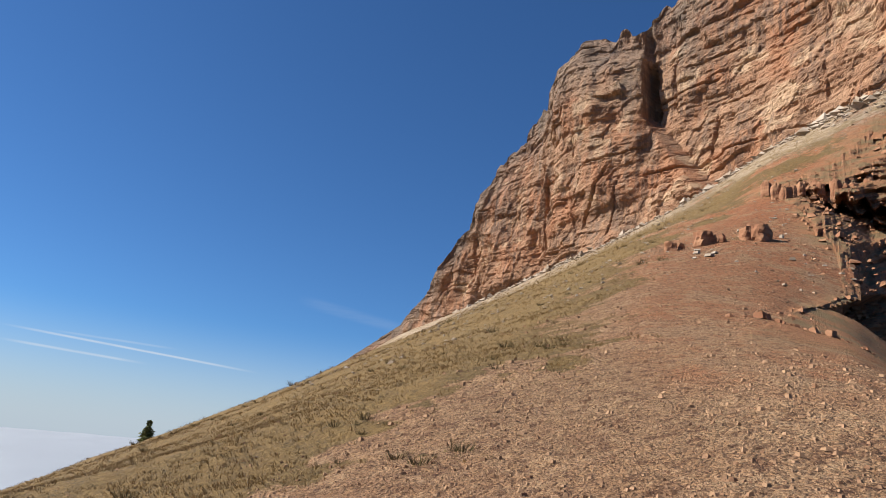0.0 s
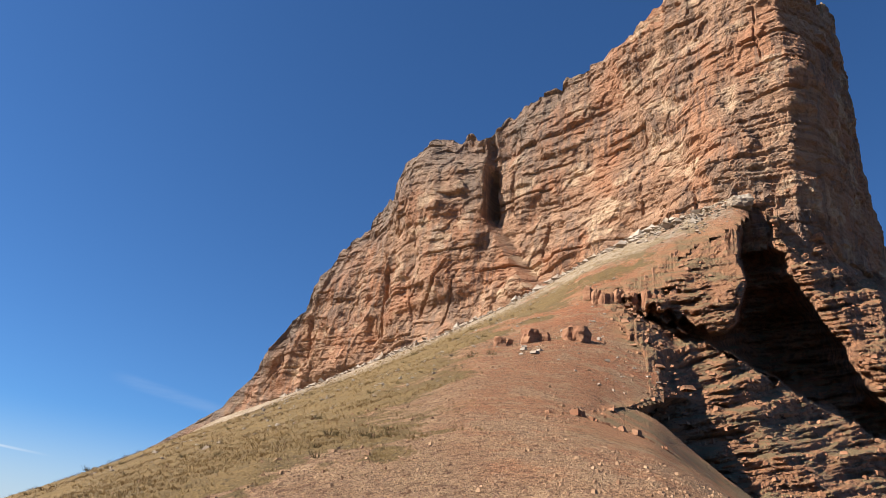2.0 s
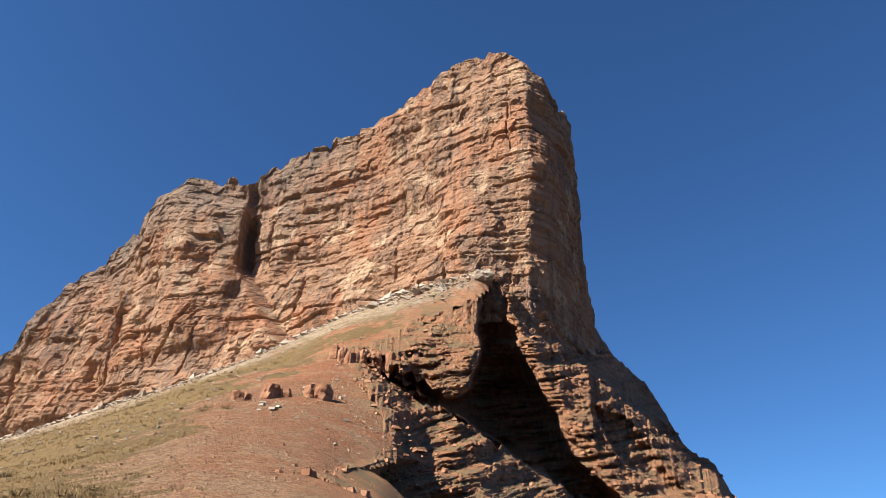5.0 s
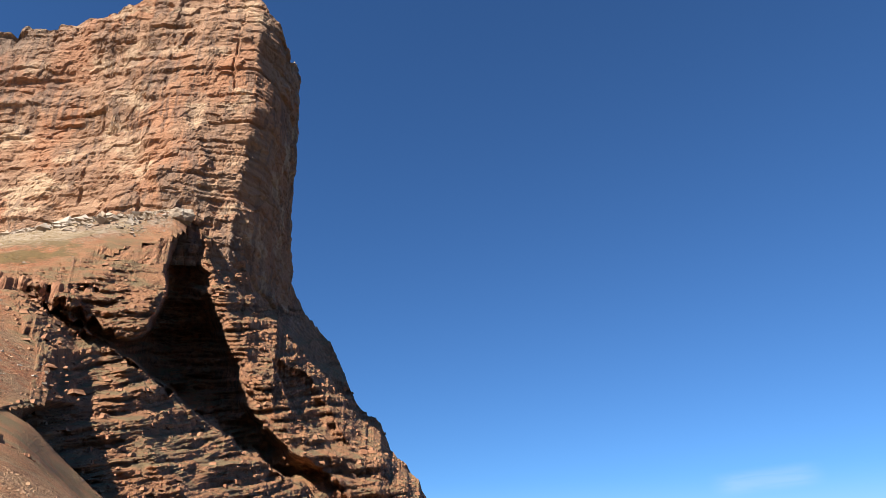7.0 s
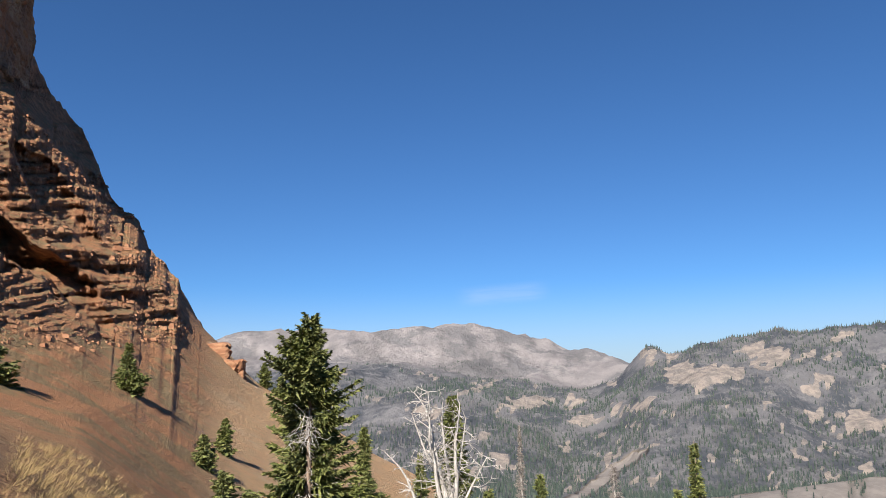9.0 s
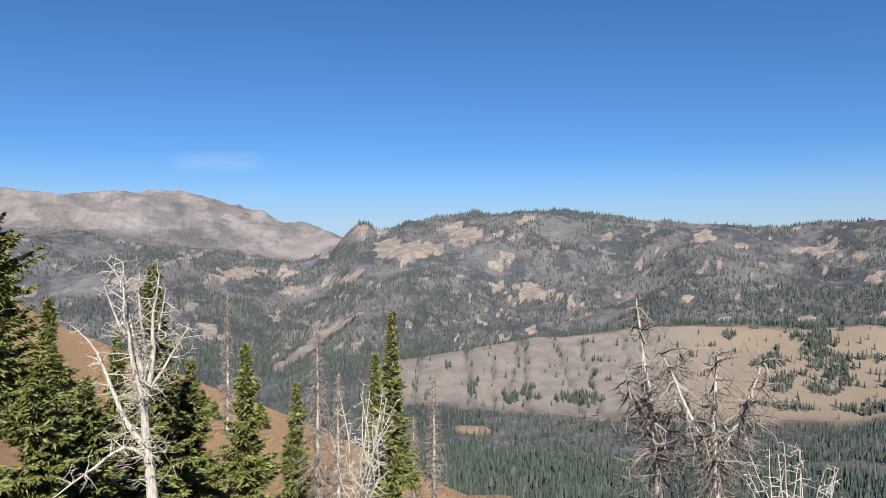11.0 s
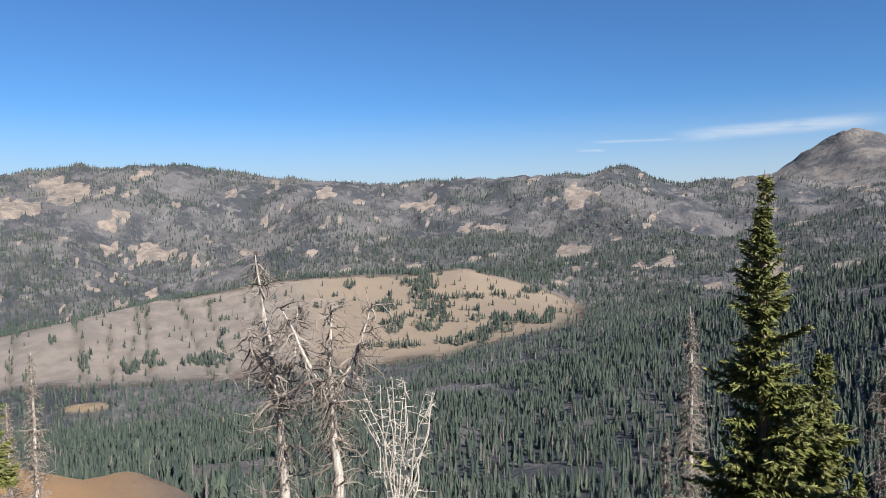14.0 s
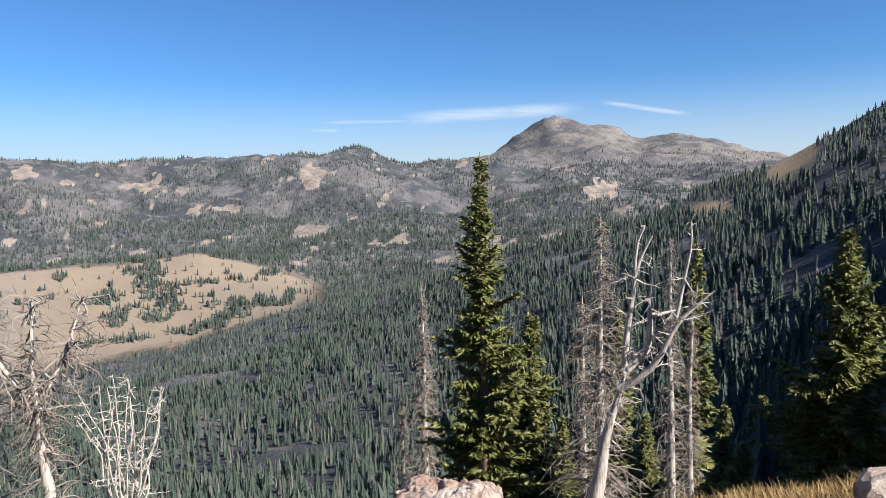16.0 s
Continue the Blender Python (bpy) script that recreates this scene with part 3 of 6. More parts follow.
def paint_cliff(n, pos):
    lay = n.stretch(pos, (0.027, 0.027, 0.429))
    bands = n.noise(lay, 1.6, 7.0, 0.62, 0.3)
    blot = n.noise(pos, 0.06, 6.0, 0.6)
    grain = n.noise(pos, 1.3, 8.0, 0.7)
    col = n.mix(n.ramp(bands, 0.36, 0.64), (0.26, 0.140, 0.080), (0.37, 0.218, 0.130))
    col = n.mix(n.ramp(blot, 0.46, 0.62, 0.0, 0.8), col, (0.35, 0.160, 0.082))
    col = n.mix(n.ramp(n.noise(n.stretch(pos, (1.0, 1.0, 1.6)), 0.075, 7.0, 0.62), 0.54, 0.64, 0.0, 0.85), col, (0.48, 0.325, 0.20))
    drip = n.noise(n.stretch(pos, (0.273, 0.273, 0.023)), 1.5, 5.0, 0.6)
    grey = n.math("MULTIPLY", n.ramp(drip, 0.45, 0.62), n.ramp(n.noise(pos, 0.035, 4.0), 0.40, 0.56))
    col = n.mix(n.math("MULTIPLY", grey, 0.6), col, (0.155, 0.112, 0.084))
    stain = n.math("MULTIPLY", n.ramp(n.noise(n.stretch(pos, (0.6, 0.6, 0.05)), 1.2, 6.0, 0.65), 0.48, 0.58), n.ramp(n.noise(pos, 0.05, 4.0), 0.42, 0.56))
    col = n.mix(n.math("MULTIPLY", stain, 0.6), col, (0.11, 0.075, 0.058))
    col = n.mix(n.ramp(grain, 0.52, 0.78, 0.0, 0.55), col, (0.156, 0.078, 0.047))
    col = n.mix(n.attr("cap"), col, (0.165, 0.130, 0.102))
    facet = None
    for size, share in ((0.16, 1.0), (0.45, 0.5), (1.2, 0.22)):
        warped = n.vmath("ADD", n.stretch(pos, (1.0, 1.0, 1.5)), n.stretch(n.add("ShaderNodeTexNoise", {"Vector": pos, "Scale": size * 1.5, "Detail": 3.0}).outputs["Color"], (2.0 / size * 0.35,) * 3))
        c = n.math("MULTIPLY", n.add("ShaderNodeSeparateColor", {0: n.voronoi(warped, size).outputs["Color"]}).outputs[0], share)
        facet = c if facet is None else n.math("ADD", facet, c)
    crack = n.ramp(n.voronoi(n.stretch(pos, (1, 1, 0.7)), 0.42, "DISTANCE_TO_EDGE").outputs["Distance"], 0.0, 0.09)
    hgt = n.math("ADD", n.math("MULTIPLY", grain, 0.9), n.math("MULTIPLY", crack, 0.25))
    hgt = n.math("ADD", hgt, n.math("MULTIPLY", n.noise(n.stretch(pos, (0.12, 0.12, 1.0)), 1.1, 7.0, 0.65), 0.9))
    hgt = n.math("ADD", hgt, n.math("MULTIPLY", facet, 0.8))
    return col, 0.92, hgt, 0.9, 0.75


def paint_boulder(n, pos):
    grain = n.noise(pos, 14.0, 8.0, 0.75)
    lump = n.noise(pos, 3.5, 6.0, 0.65)
    col = n.mix(n.ramp(lump, 0.4, 0.62), (0.36, 0.235, 0.175), (0.52, 0.44, 0.38))
    col = n.mix(n.ramp(grain, 0.50, 0.62, 0.0, 0.75), col, (0.22, 0.125, 0.085))
    col = n.mix(n.ramp(n.noise(pos, 30.0, 4.0), 0.6, 0.7, 0.0, 0.7), col, (0.62, 0.56, 0.50))
    return col, 0.92, n.math("ADD", grain, n.math("MULTIPLY", lump, 2.0)), 0.95, 0.05


def paint_pale(n, pos):
    grain = n.noise(pos, 1.6, 8.0, 0.7)
    col = n.mix(n.ramp(n.noise(pos, 0.35, 5.0), 0.4, 0.65), (0.27, 0.205, 0.145), (0.37, 0.310, 0.245))
    col = n.mix(n.ramp(grain, 0.5, 0.75, 0.0, 0.6), col, (0.203, 0.148, 0.109))
    return col, 0.9, grain, 0.7, 0.15


def paint_rust(n, pos):
    grain = n.noise(pos, 1.8, 8.0, 0.7)
    col = n.mix(n.ramp(n.noise(n.stretch(pos, (.4, .4, 2.0)), 0.9, 5.0), 0.4, 0.62), (0.234, 0.105, 0.055), (0.328, 0.172, 0.094))
    col = n.mix(n.ramp(grain, 0.5, 0.75, 0.0, 0.7), col, (0.117, 0.066, 0.043))
    return col, 0.92, grain, 0.8, 0.2


def paint_scree(n, pos):
    tone = n.add("ShaderNodeNewGeometry").outputs["Random Per Island"]
    col = n.mix(tone, (0.17, 0.088, 0.048), (0.38, 0.235, 0.135))
    grain = n.noise(pos, 30.0, 4.0)
    col = n.mix(n.ramp(grain, 0.45, 0.75, 0.0, 0.5), col, (0.156, 0.086, 0.055))
    return col, 0.92, grain, 0.5, 0.02


def paint_straw(n, pos):
    tone = n.add("ShaderNodeNewGeometry").outputs["Random Per Island"]
    col = n.mix(tone, (0.21, 0.140, 0.060), (0.37, 0.250, 0.112))
    return col, 0.85, None, 0, 0


def paint_sage(n, pos):
    tone = n.add("ShaderNodeNewGeometry").outputs["Random Per Island"]
    return n.mix(tone, (0.070, 0.054, 0.022), (0.165, 0.122, 0.054)), 0.9, None, 0, 0


def paint_needles(n, pos):
    tone = n.add("ShaderNodeNewGeometry").outputs["Random Per Island"]
    col = n.mix(tone, (0.068, 0.086, 0.030), (0.215, 0.212, 0.070))
    col = n.mix(n.ramp(n.noise(pos, 0.5, 3.0), 0.4, 0.7, 0.0, 0.6), col, (0.123, 0.139, 0.029))
    return col, 0.7, None, 0, 0


def paint_bark(n, pos):
    grain = n.noise(n.stretch(pos, (9, 9, 1.4)), 2.0, 6.0, 0.65)
    col = n.mix(n.ramp(grain, 0.4, 0.65), (0.15, 0.105, 0.078), (0.32, 0.235, 0.18))
    return col, 0.95, grain, 0.9, 0.03


def paint_snag(n, pos):
    grain = n.noise(n.stretch(pos, (14, 14, 1.2)), 2.0, 6.0, 0.65)
    col = n.mix(n.ramp(grain, 0.35, 0.65), (0.27, 0.24, 0.21), (0.50, 0.46, 0.42))
    return col, 0.85, grain, 0.6, 0.02


def paint_twig(n, pos):
    tone = n.add("ShaderNodeNewGeometry").outputs["Random Per Island"]
    return n.mix(tone, (0.10, 0.082, 0.072), (0.27, 0.235, 0.205)), 0.9, None, 0, 0


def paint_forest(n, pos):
    tone = n.attr("tone")
    dead = n.attr("dead")
    isle = n.add("ShaderNodeNewGeometry").outputs["Random Per Island"]
    col = n.mix(tone, (0.030, 0.045, 0.043), (0.070, 0.088, 0.066))
    col = n.mix(n.math("MULTIPLY", isle, 0.5), col, (0.036, 0.050, 0.042))
    return n.mix(dead, col, (0.14, 0.128, 0.125)), 0.85, None, 0, 0


GROUND = surface("dry hillside", paint_ground)
CLIFF = surface("red banded cliff rock", paint_cliff)
BOULDER = surface("pinkish boulder", paint_boulder)
PALE = surface("pale limestone", paint_pale)
RUST = surface("rust-red ledge rock", paint_rust)
SCREE = surface("scree stone", paint_scree)
STRAW = surface("dry grass blades", paint_straw)
SAGE = surface("dry shrub", paint_sage)
NEEDLES = surface("conifer needles", paint_needles)
BARK = surface("grey-brown bark", paint_bark)
SNAG = surface("bleached dead wood", paint_snag)
TWIG = surface("grey dead twigs", paint_twig)
FOREST = surface("forest crowns", paint_forest)

# ---- the land as one sheet ----
wild = smooth(250, 420, LR) * np.where((LAZ < -50), 1, smooth(330, 700, LR))
wild = np.maximum(wild, smooth(9, 30, LR) * smooth(-100, -116, LAZ) * smooth(-205, -190, LAZ))
verts = np.stack([LX, LY, LZ], -1).reshape(-1, 3)
sheet = grid_faces(len(ROWS), len(AZ))
sheet = sheet[~OPEN[0].ravel()[sheet].all(1)]
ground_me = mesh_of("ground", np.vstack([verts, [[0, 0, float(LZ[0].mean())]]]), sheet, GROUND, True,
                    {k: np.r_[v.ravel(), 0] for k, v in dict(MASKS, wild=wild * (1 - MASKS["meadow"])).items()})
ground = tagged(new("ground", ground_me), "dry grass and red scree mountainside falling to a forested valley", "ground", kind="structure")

# ---- the butte ----
# bearing, distance, height of foot and of rim above the standpoint's feet, going round from the low end
PLAN = [(10, 300, 27, 29.5), (7.3, 285, 34, 37.5), (4.4, 270, 40, 47), (2, 255, 43, 65), (-.3, 245, 46, 86), (-2.4, 236, 48, 101), (-3.5, 230, 50, 107),
        (-6.5, 218, 54, 117), (-9.7, 205, 58, 131.5), (-11, 200, 60, 131.5), (-14.2, 193, 63, 128), (-15.6, 192, 65, 134), (-21, 178, 70, 140), (-26.9, 166, 76, 145.5),
        (-30.1, 160, 79, 149.5), (-33.1, 155, 83, 154.5), (-37.3, 151, 84, 155), (-41.2, 150, 82, 150), (-42.9, 154, 78, 145), (-44.4, 163, 72, 142), (-45.7, 175, 66, 146),
        (-46.2, 192, 66, 140), (-46, 215, 68, 112), (-42, 260, 60, 90), (-30, 275, 60, 95), (-15, 290, 50, 90), (0, 310, 35, 60), (8, 315, 25, 29)]


def build_butte():
    pl = np.array(PLAN)
    a = np.radians(pl[:, 0])
    pts = np.stack([-np.sin(a) * pl[:, 1], np.cos(a) * pl[:, 1]], 1)
    closed = np.vstack([pts, pts[:1]])
    seg = np.linalg.norm(np.diff(closed, axis=0), axis=1)
    length = np.r_[0, np.cumsum(seg)]
    front = length[21]
    u = np.r_[np.arange(0, front, 0.45), np.linspace(front, length[-1], 60)[:-1]]
    px, py = np.interp(u, length, closed[:, 0]), np.interp(u, length, closed[:, 1])
    foot = np.interp(u, length, np.r_[pl[:, 2], pl[0, 2]])
    rim = np.interp(u, length, np.r_[pl[:, 3], pl[0, 3]])

    def blur(v, k):
        w = np.hanning(2 * k + 3)[1:-1]
        return np.convolve(np.pad(v, k, mode="wrap"), w / w.sum(), "valid")
    sx, sy = blur(px, 9), blur(py, 9)
    tx, ty = np.roll(sx, -4) - np.roll(sx, 4), np.roll(sy, -4) - np.roll(sy, 4)
    ln = np.hypot(tx, ty)
    nx, ny = ty / ln, -tx / ln
    # outward is away from the middle of the mass
    cx, cy = px.mean(), py.mean()
    flip = np.sign(np.mean(nx * (px - cx) + ny * (py - cy)))
    nx, ny = nx * flip, ny * flip
    nh = 225
    h = np.linspace(0, 1, nh)[:, None]
    low = foot - 14
    jag = 2.2 * fbm(u / 9, 0 * u, 0, 4, 91) + 1.2 * vnoise(u / 2.2, 0 * u, 2, 92)
    top = rim + 1.6 * np.clip((rim - foot) / 40, 0, 1) + jag * np.clip((rim - foot) / 40, 0.1, 1)
    z = low + (top - low) * h
    U = np.repeat(u[None], nh, 0)
    uu = U + 3.0 * fbm(U / 14, z / 14, 0, 3, 101)
    zz = z - 0.035 * U + 1.2 * fbm(U / 26, z / 22, 4, 3, 103)
    d = 3.6 * fbm(U / 42, z / 60, 0, 3, 105)
    # fractured plates of several sizes, standing proud by chance, their edges leaning with the joints
    def plates(sizes):
        e = 0
        for w, t, amp, lean, seed in sizes:
            zr = zz + 1.2 * vnoise(U / (2.5 * w), z / (3 * t), 1, seed + 3) * t * 0.4
            row = np.floor(zr / t)
            off = lattice(row, row * 0, row * 0, seed) * 9
            fuu = (uu + lean * z) / w + off
            cu = np.floor(fuu)
            tone = lattice(cu, row, row * 0, seed + 1)
            fr, fu = zr / t - row, fuu - cu
            slant = lattice(cu, row, row * 0 + 5, seed + 2) - 0.5
            e = e + amp * 1.35 * (tone - 0.5) + amp * 0.9 * slant * (fu - 0.5) + amp * 0.6 * (0.5 - fr) * lattice(cu, row, row * 0 + 9, seed)
        return e
    corner = smooth(-44.5, -38.5, np.degrees(np.arctan2(-px, py)))[None]
    d = d + (0.25 + 0.75 * corner) * soften(soften(plates(((22, 26, 2.4, 0.35, 109), (11, 12.0, 1.5, -0.5, 111))), 4, 0), 3, 1)
    d = d + soften(plates(((8.5, 8.0, 0.85, 0.55, 113),)), 1, 1) + plates(((4.0, 3.6, 0.45, -0.5, 115), (1.7, 1.5, 0.24, 0.35, 117)))
    d = d + 0.45 * fbm(uu / 5, zz / 4, 0, 5, 119)
    # long level breaks
    lay = vnoise(zz / 5.5, U / 130, 0, 121)
    d = d - 0.45 * smooth(0.08, 0.0, np.abs(lay)) * smooth(-0.2, 0.3, vnoise(U / 30, zz / 8, 3, 123))
    for step, deep, seed in ((8.3, 1.1, 125), (3.1, 0.4, 127)):
        q = zz / step + 0.22 * fbm(U / (5 * step), z / (5 * step), 0, 3, seed)
        row = np.floor(q)
        torn = smooth(0.12, 0.30, fbm(U / (2.4 * step), row * 5.7, 0, 3, seed + 1))
        d = d - deep * torn * smooth(0.0, 0.05, 1 - (q - row)) * smooth(0.16, 0.05, 1 - (q - row))
    d = d + 0.30 * fbm(U / 1.6, z / 1.3, 0, 4, 131)
    # upright joints
    joint = np.abs(vnoise((U + 0.8 * fbm(U / 6, z / 6, 0, 2, 143)) / 15, z / 140, 0, 141))
    d = d - 0.9 * smooth(0.035, 0.0, joint) * smooth(-0.1, 0.3, vnoise(U / 22, z / 18, 6, 145))
    # deep chimney beside the leaning buttress, and its ledge
    bear = (np.degrees(np.arctan2(-px, py)))[None]
    el = np.degrees(np.arctan2(z - EYE, np.hypot(px, py)[None]))
    line = -15.2 + 0 * el
    chim = smooth(0.5, 0.2, np.abs(bear - line - 0.10 * (el - 29))) * smooth(26.9, 27.8, el) * (0.22 + 0.78 * smooth(31.6, 30.6, el))
    d = d - 7.5 * chim
    proud = smooth(-15.6, -14.6, bear - 0.9 * np.minimum(el - 27, 0)) * smooth(-4, -9, bear)
    d = d + 5.0 * proud * smooth(33.5, 30, el)
    # two upright cracks in the lower wall and a hollow at its foot
    wav = 0.25 * fbm(el / 1.5, el * 0, 0, 3, 171)
    for at, lean, lo, hi, deep in ((-6.9, -0.05, 15.5, 22.5, 2.6), (-10.2, -0.45, 18.0, 23.5, 1.4), (-1.4, 0.10, 13.0, 18.0, 1.6), (-19.8, -0.1, 23.5, 28.0, 1.3)):
        d = d - deep * smooth(0.16, 0.04, np.abs(bear - at + wav - lean * (el - lo))) * smooth(lo, lo + 0.8, el) * smooth(hi, hi - 1.5, el)
    d = d - 3.0 * smooth(-1.0, -2.0, bear) * smooth(-5.0, -4.0, bear) * smooth(13.2, 12.4, el + 0.55 * (bear + 3))
    # the lower end is built of leaning pillars
    rib = ridged((U - 0.35 * z) / 11, z / 60, 0, 3, 173)
    d = d + 1.6 * (rib - 0.3) * smooth(-14, -8, bear)
    back = smooth(0.55, 1.0, h) ** 2
    d = d - back * 1.6 - 0.5 * h
    d = d * np.clip((rim - foot) / 30, 0.25, 1)
    x, y = px + nx * d, py + ny * d
    rows_x, rows_y, rows_z, cap = [x], [y], [z], [smooth(0.62, 0.98, h + 0.12 * fbm(U / 9, z / 9, 0, 3, 161)) * smooth(-30, -12, bear) * 0.8]
    # summit: from the rim in towards the spine of the mass
    own = np.degrees(np.arctan2(-px, py))
    sb = np.clip(own, -41, 8)
    key = -np.array([8, 0, -8, -15, -30, -36, -41])
    sr = np.interp(-sb, key, [306, 280, 255, 242, 214, 205, 205])
    sz = np.interp(-sb, key, [30, 68, 100, 112, 128, 128, 120])
    mx, my = -np.sin(np.radians(sb)) * sr, np.cos(np.radians(sb)) * sr
    for c in (0.02, 0.05, 0.1, 0.2, 0.4, 0.7, 1.0):
        ex, ey = x[-1] + (mx - x[-1]) * c, y[-1] + (my - y[-1]) * c
        ez = top + (sz - top) * (c ** 0.8) + 0.7 * fbm(ex / 5, ey / 5, 0, 4, 151) * min(1, c * 20) * (1 - c)
        rows_x.append(ex[None]); rows_y.append(ey[None]); rows_z.append(ez[None]); cap.append(np.ones((1, len(u))))
    X, Y, Z = np.vstack(rows_x), np.vstack(rows_y), np.vstack(rows_z)
    f = grid_faces(X.shape[0], X.shape[1], True)
    if flip < 0:
        f = f[:, ::-1]
    me = mesh_of("cliff", np.stack([X, Y, Z], -1).reshape(-1, 3), f, CLIFF, False, {"cap": np.vstack(cap) * 0.8})
    return tagged(new("butte", me), "tall red-brown layered sandstone butte with sheer fractured face", "cliff", kind="structure")


build_butte()


# ---- the eroded flank below the butte ----
def gully(az, el, r, els, left, right, most, lean=2.0):
    """How far a gully is cut back: steep on the side away from the sun, easing out to its far wall."""
    l = np.interp(el, els, left)
    w = np.maximum(l - np.interp(el, els, right), 0.02)
    u = np.clip((l - az) / w, 0, 1)
    deep = np.minimum(lean * w * np.radians(r), most)
    return deep * smooth(0.0, 0.05, u) * (1 - u ** 4) * (el > els[0]) * (el < els[-1])


GULLY_EL = [3.6, 4.4, 5.6, 8, 9.5, 11.3, 12.3, 13.6, 15.8, 16.6, 17.2, 17.8, 18.2, 19.2, 21.9, 24.4, 26, 28]
GULLY_LEFT = [-53.2, -52.9, -51.2, -48.9, -46, -43, -42, -39.7, -36.4, -35.0, -33.6, -32.8, -34.6, -35.8, -36.3, -36.5, -36.6, -37.6]
GULLY_RIGHT = [-53.3, -53.3, -53.1, -52.0, -50.2, -46.6, -45.2, -44.0, -43.3, -43.2, -43.0, -42.6, -42.4, -41.6, -40.0, -39.2, -39.0, -37.7]


def flank_cut(az, el, r):
    """Depth of the gullies and hollows of the flank, by bearing and elevation."""
    main = gully(az, el, r, GULLY_EL, GULLY_LEFT, GULLY_RIGHT, np.interp(-az, [32, 34, 37], [12, 20, 31]))
    over = el - np.interp(-az, [20, 27, 33.8, 39.7], [23.5, 20.4, 17.2, 13.6])
    slot = 6.0 * smooth(0.0, 0.15, over) * smooth(1.1, 0.8, over + 0.25 * np.sin(az * 5)) * smooth(26.2, 27.5, -az) * smooth(36, 33, -az)
    side = gully(az, el, r, [10.4, 11.2, 13, 15, 16.6, 17.8], [-51.2, -50.3, -48.0, -46.9, -45.9, -45.6], [-51.5, -52.2, -50.8, -49.6, -48.3, -46.0], 9, 2.0)
    notch = gully(az, el, r, [23.6, 24.5, 26.5, 28, 29.2], [-40.6, -39.8, -39.2, -39.0, -39.2], [-41.0, -41.4, -41.3, -41.0, -39.4], 7, 2.0)
    # the shaded back of the second rib, out to the skyline
    brow = np.interp(el, [14.5, 15.8, 17.1, 18.8, 21.1, 23.6, 26.2, 29], [-52.6, -51.4, -49.1, -47.3, -44.5, -42.5, -42.0, -42.2])
    back = 1.9 * np.radians(np.clip(brow - az, 0, 6)) * r * smooth(13.5, 15.5, el)
    return np.maximum.reduce([main, slot, side, notch, back])


def ledges(q, s, spacing, seed):
    """Steps of upright risers and sloping treads: how far the rock stands out, and the hollow at the foot of each riser."""
    f = q / spacing + 0.45 * fbm(s / (2.6 * spacing), q / (5 * spacing), 0, 4, seed)
    row = np.floor(f)
    t = f - row
    bite = smooth(-0.30, 0.20, fbm(s / (3.5 * spacing), row * 7.3, 0, 3, seed + 1))
    return (t - smooth(0.70, 1.0, t)) * bite, smooth(0.5, 0.0, t) * bite


BENCHES = []


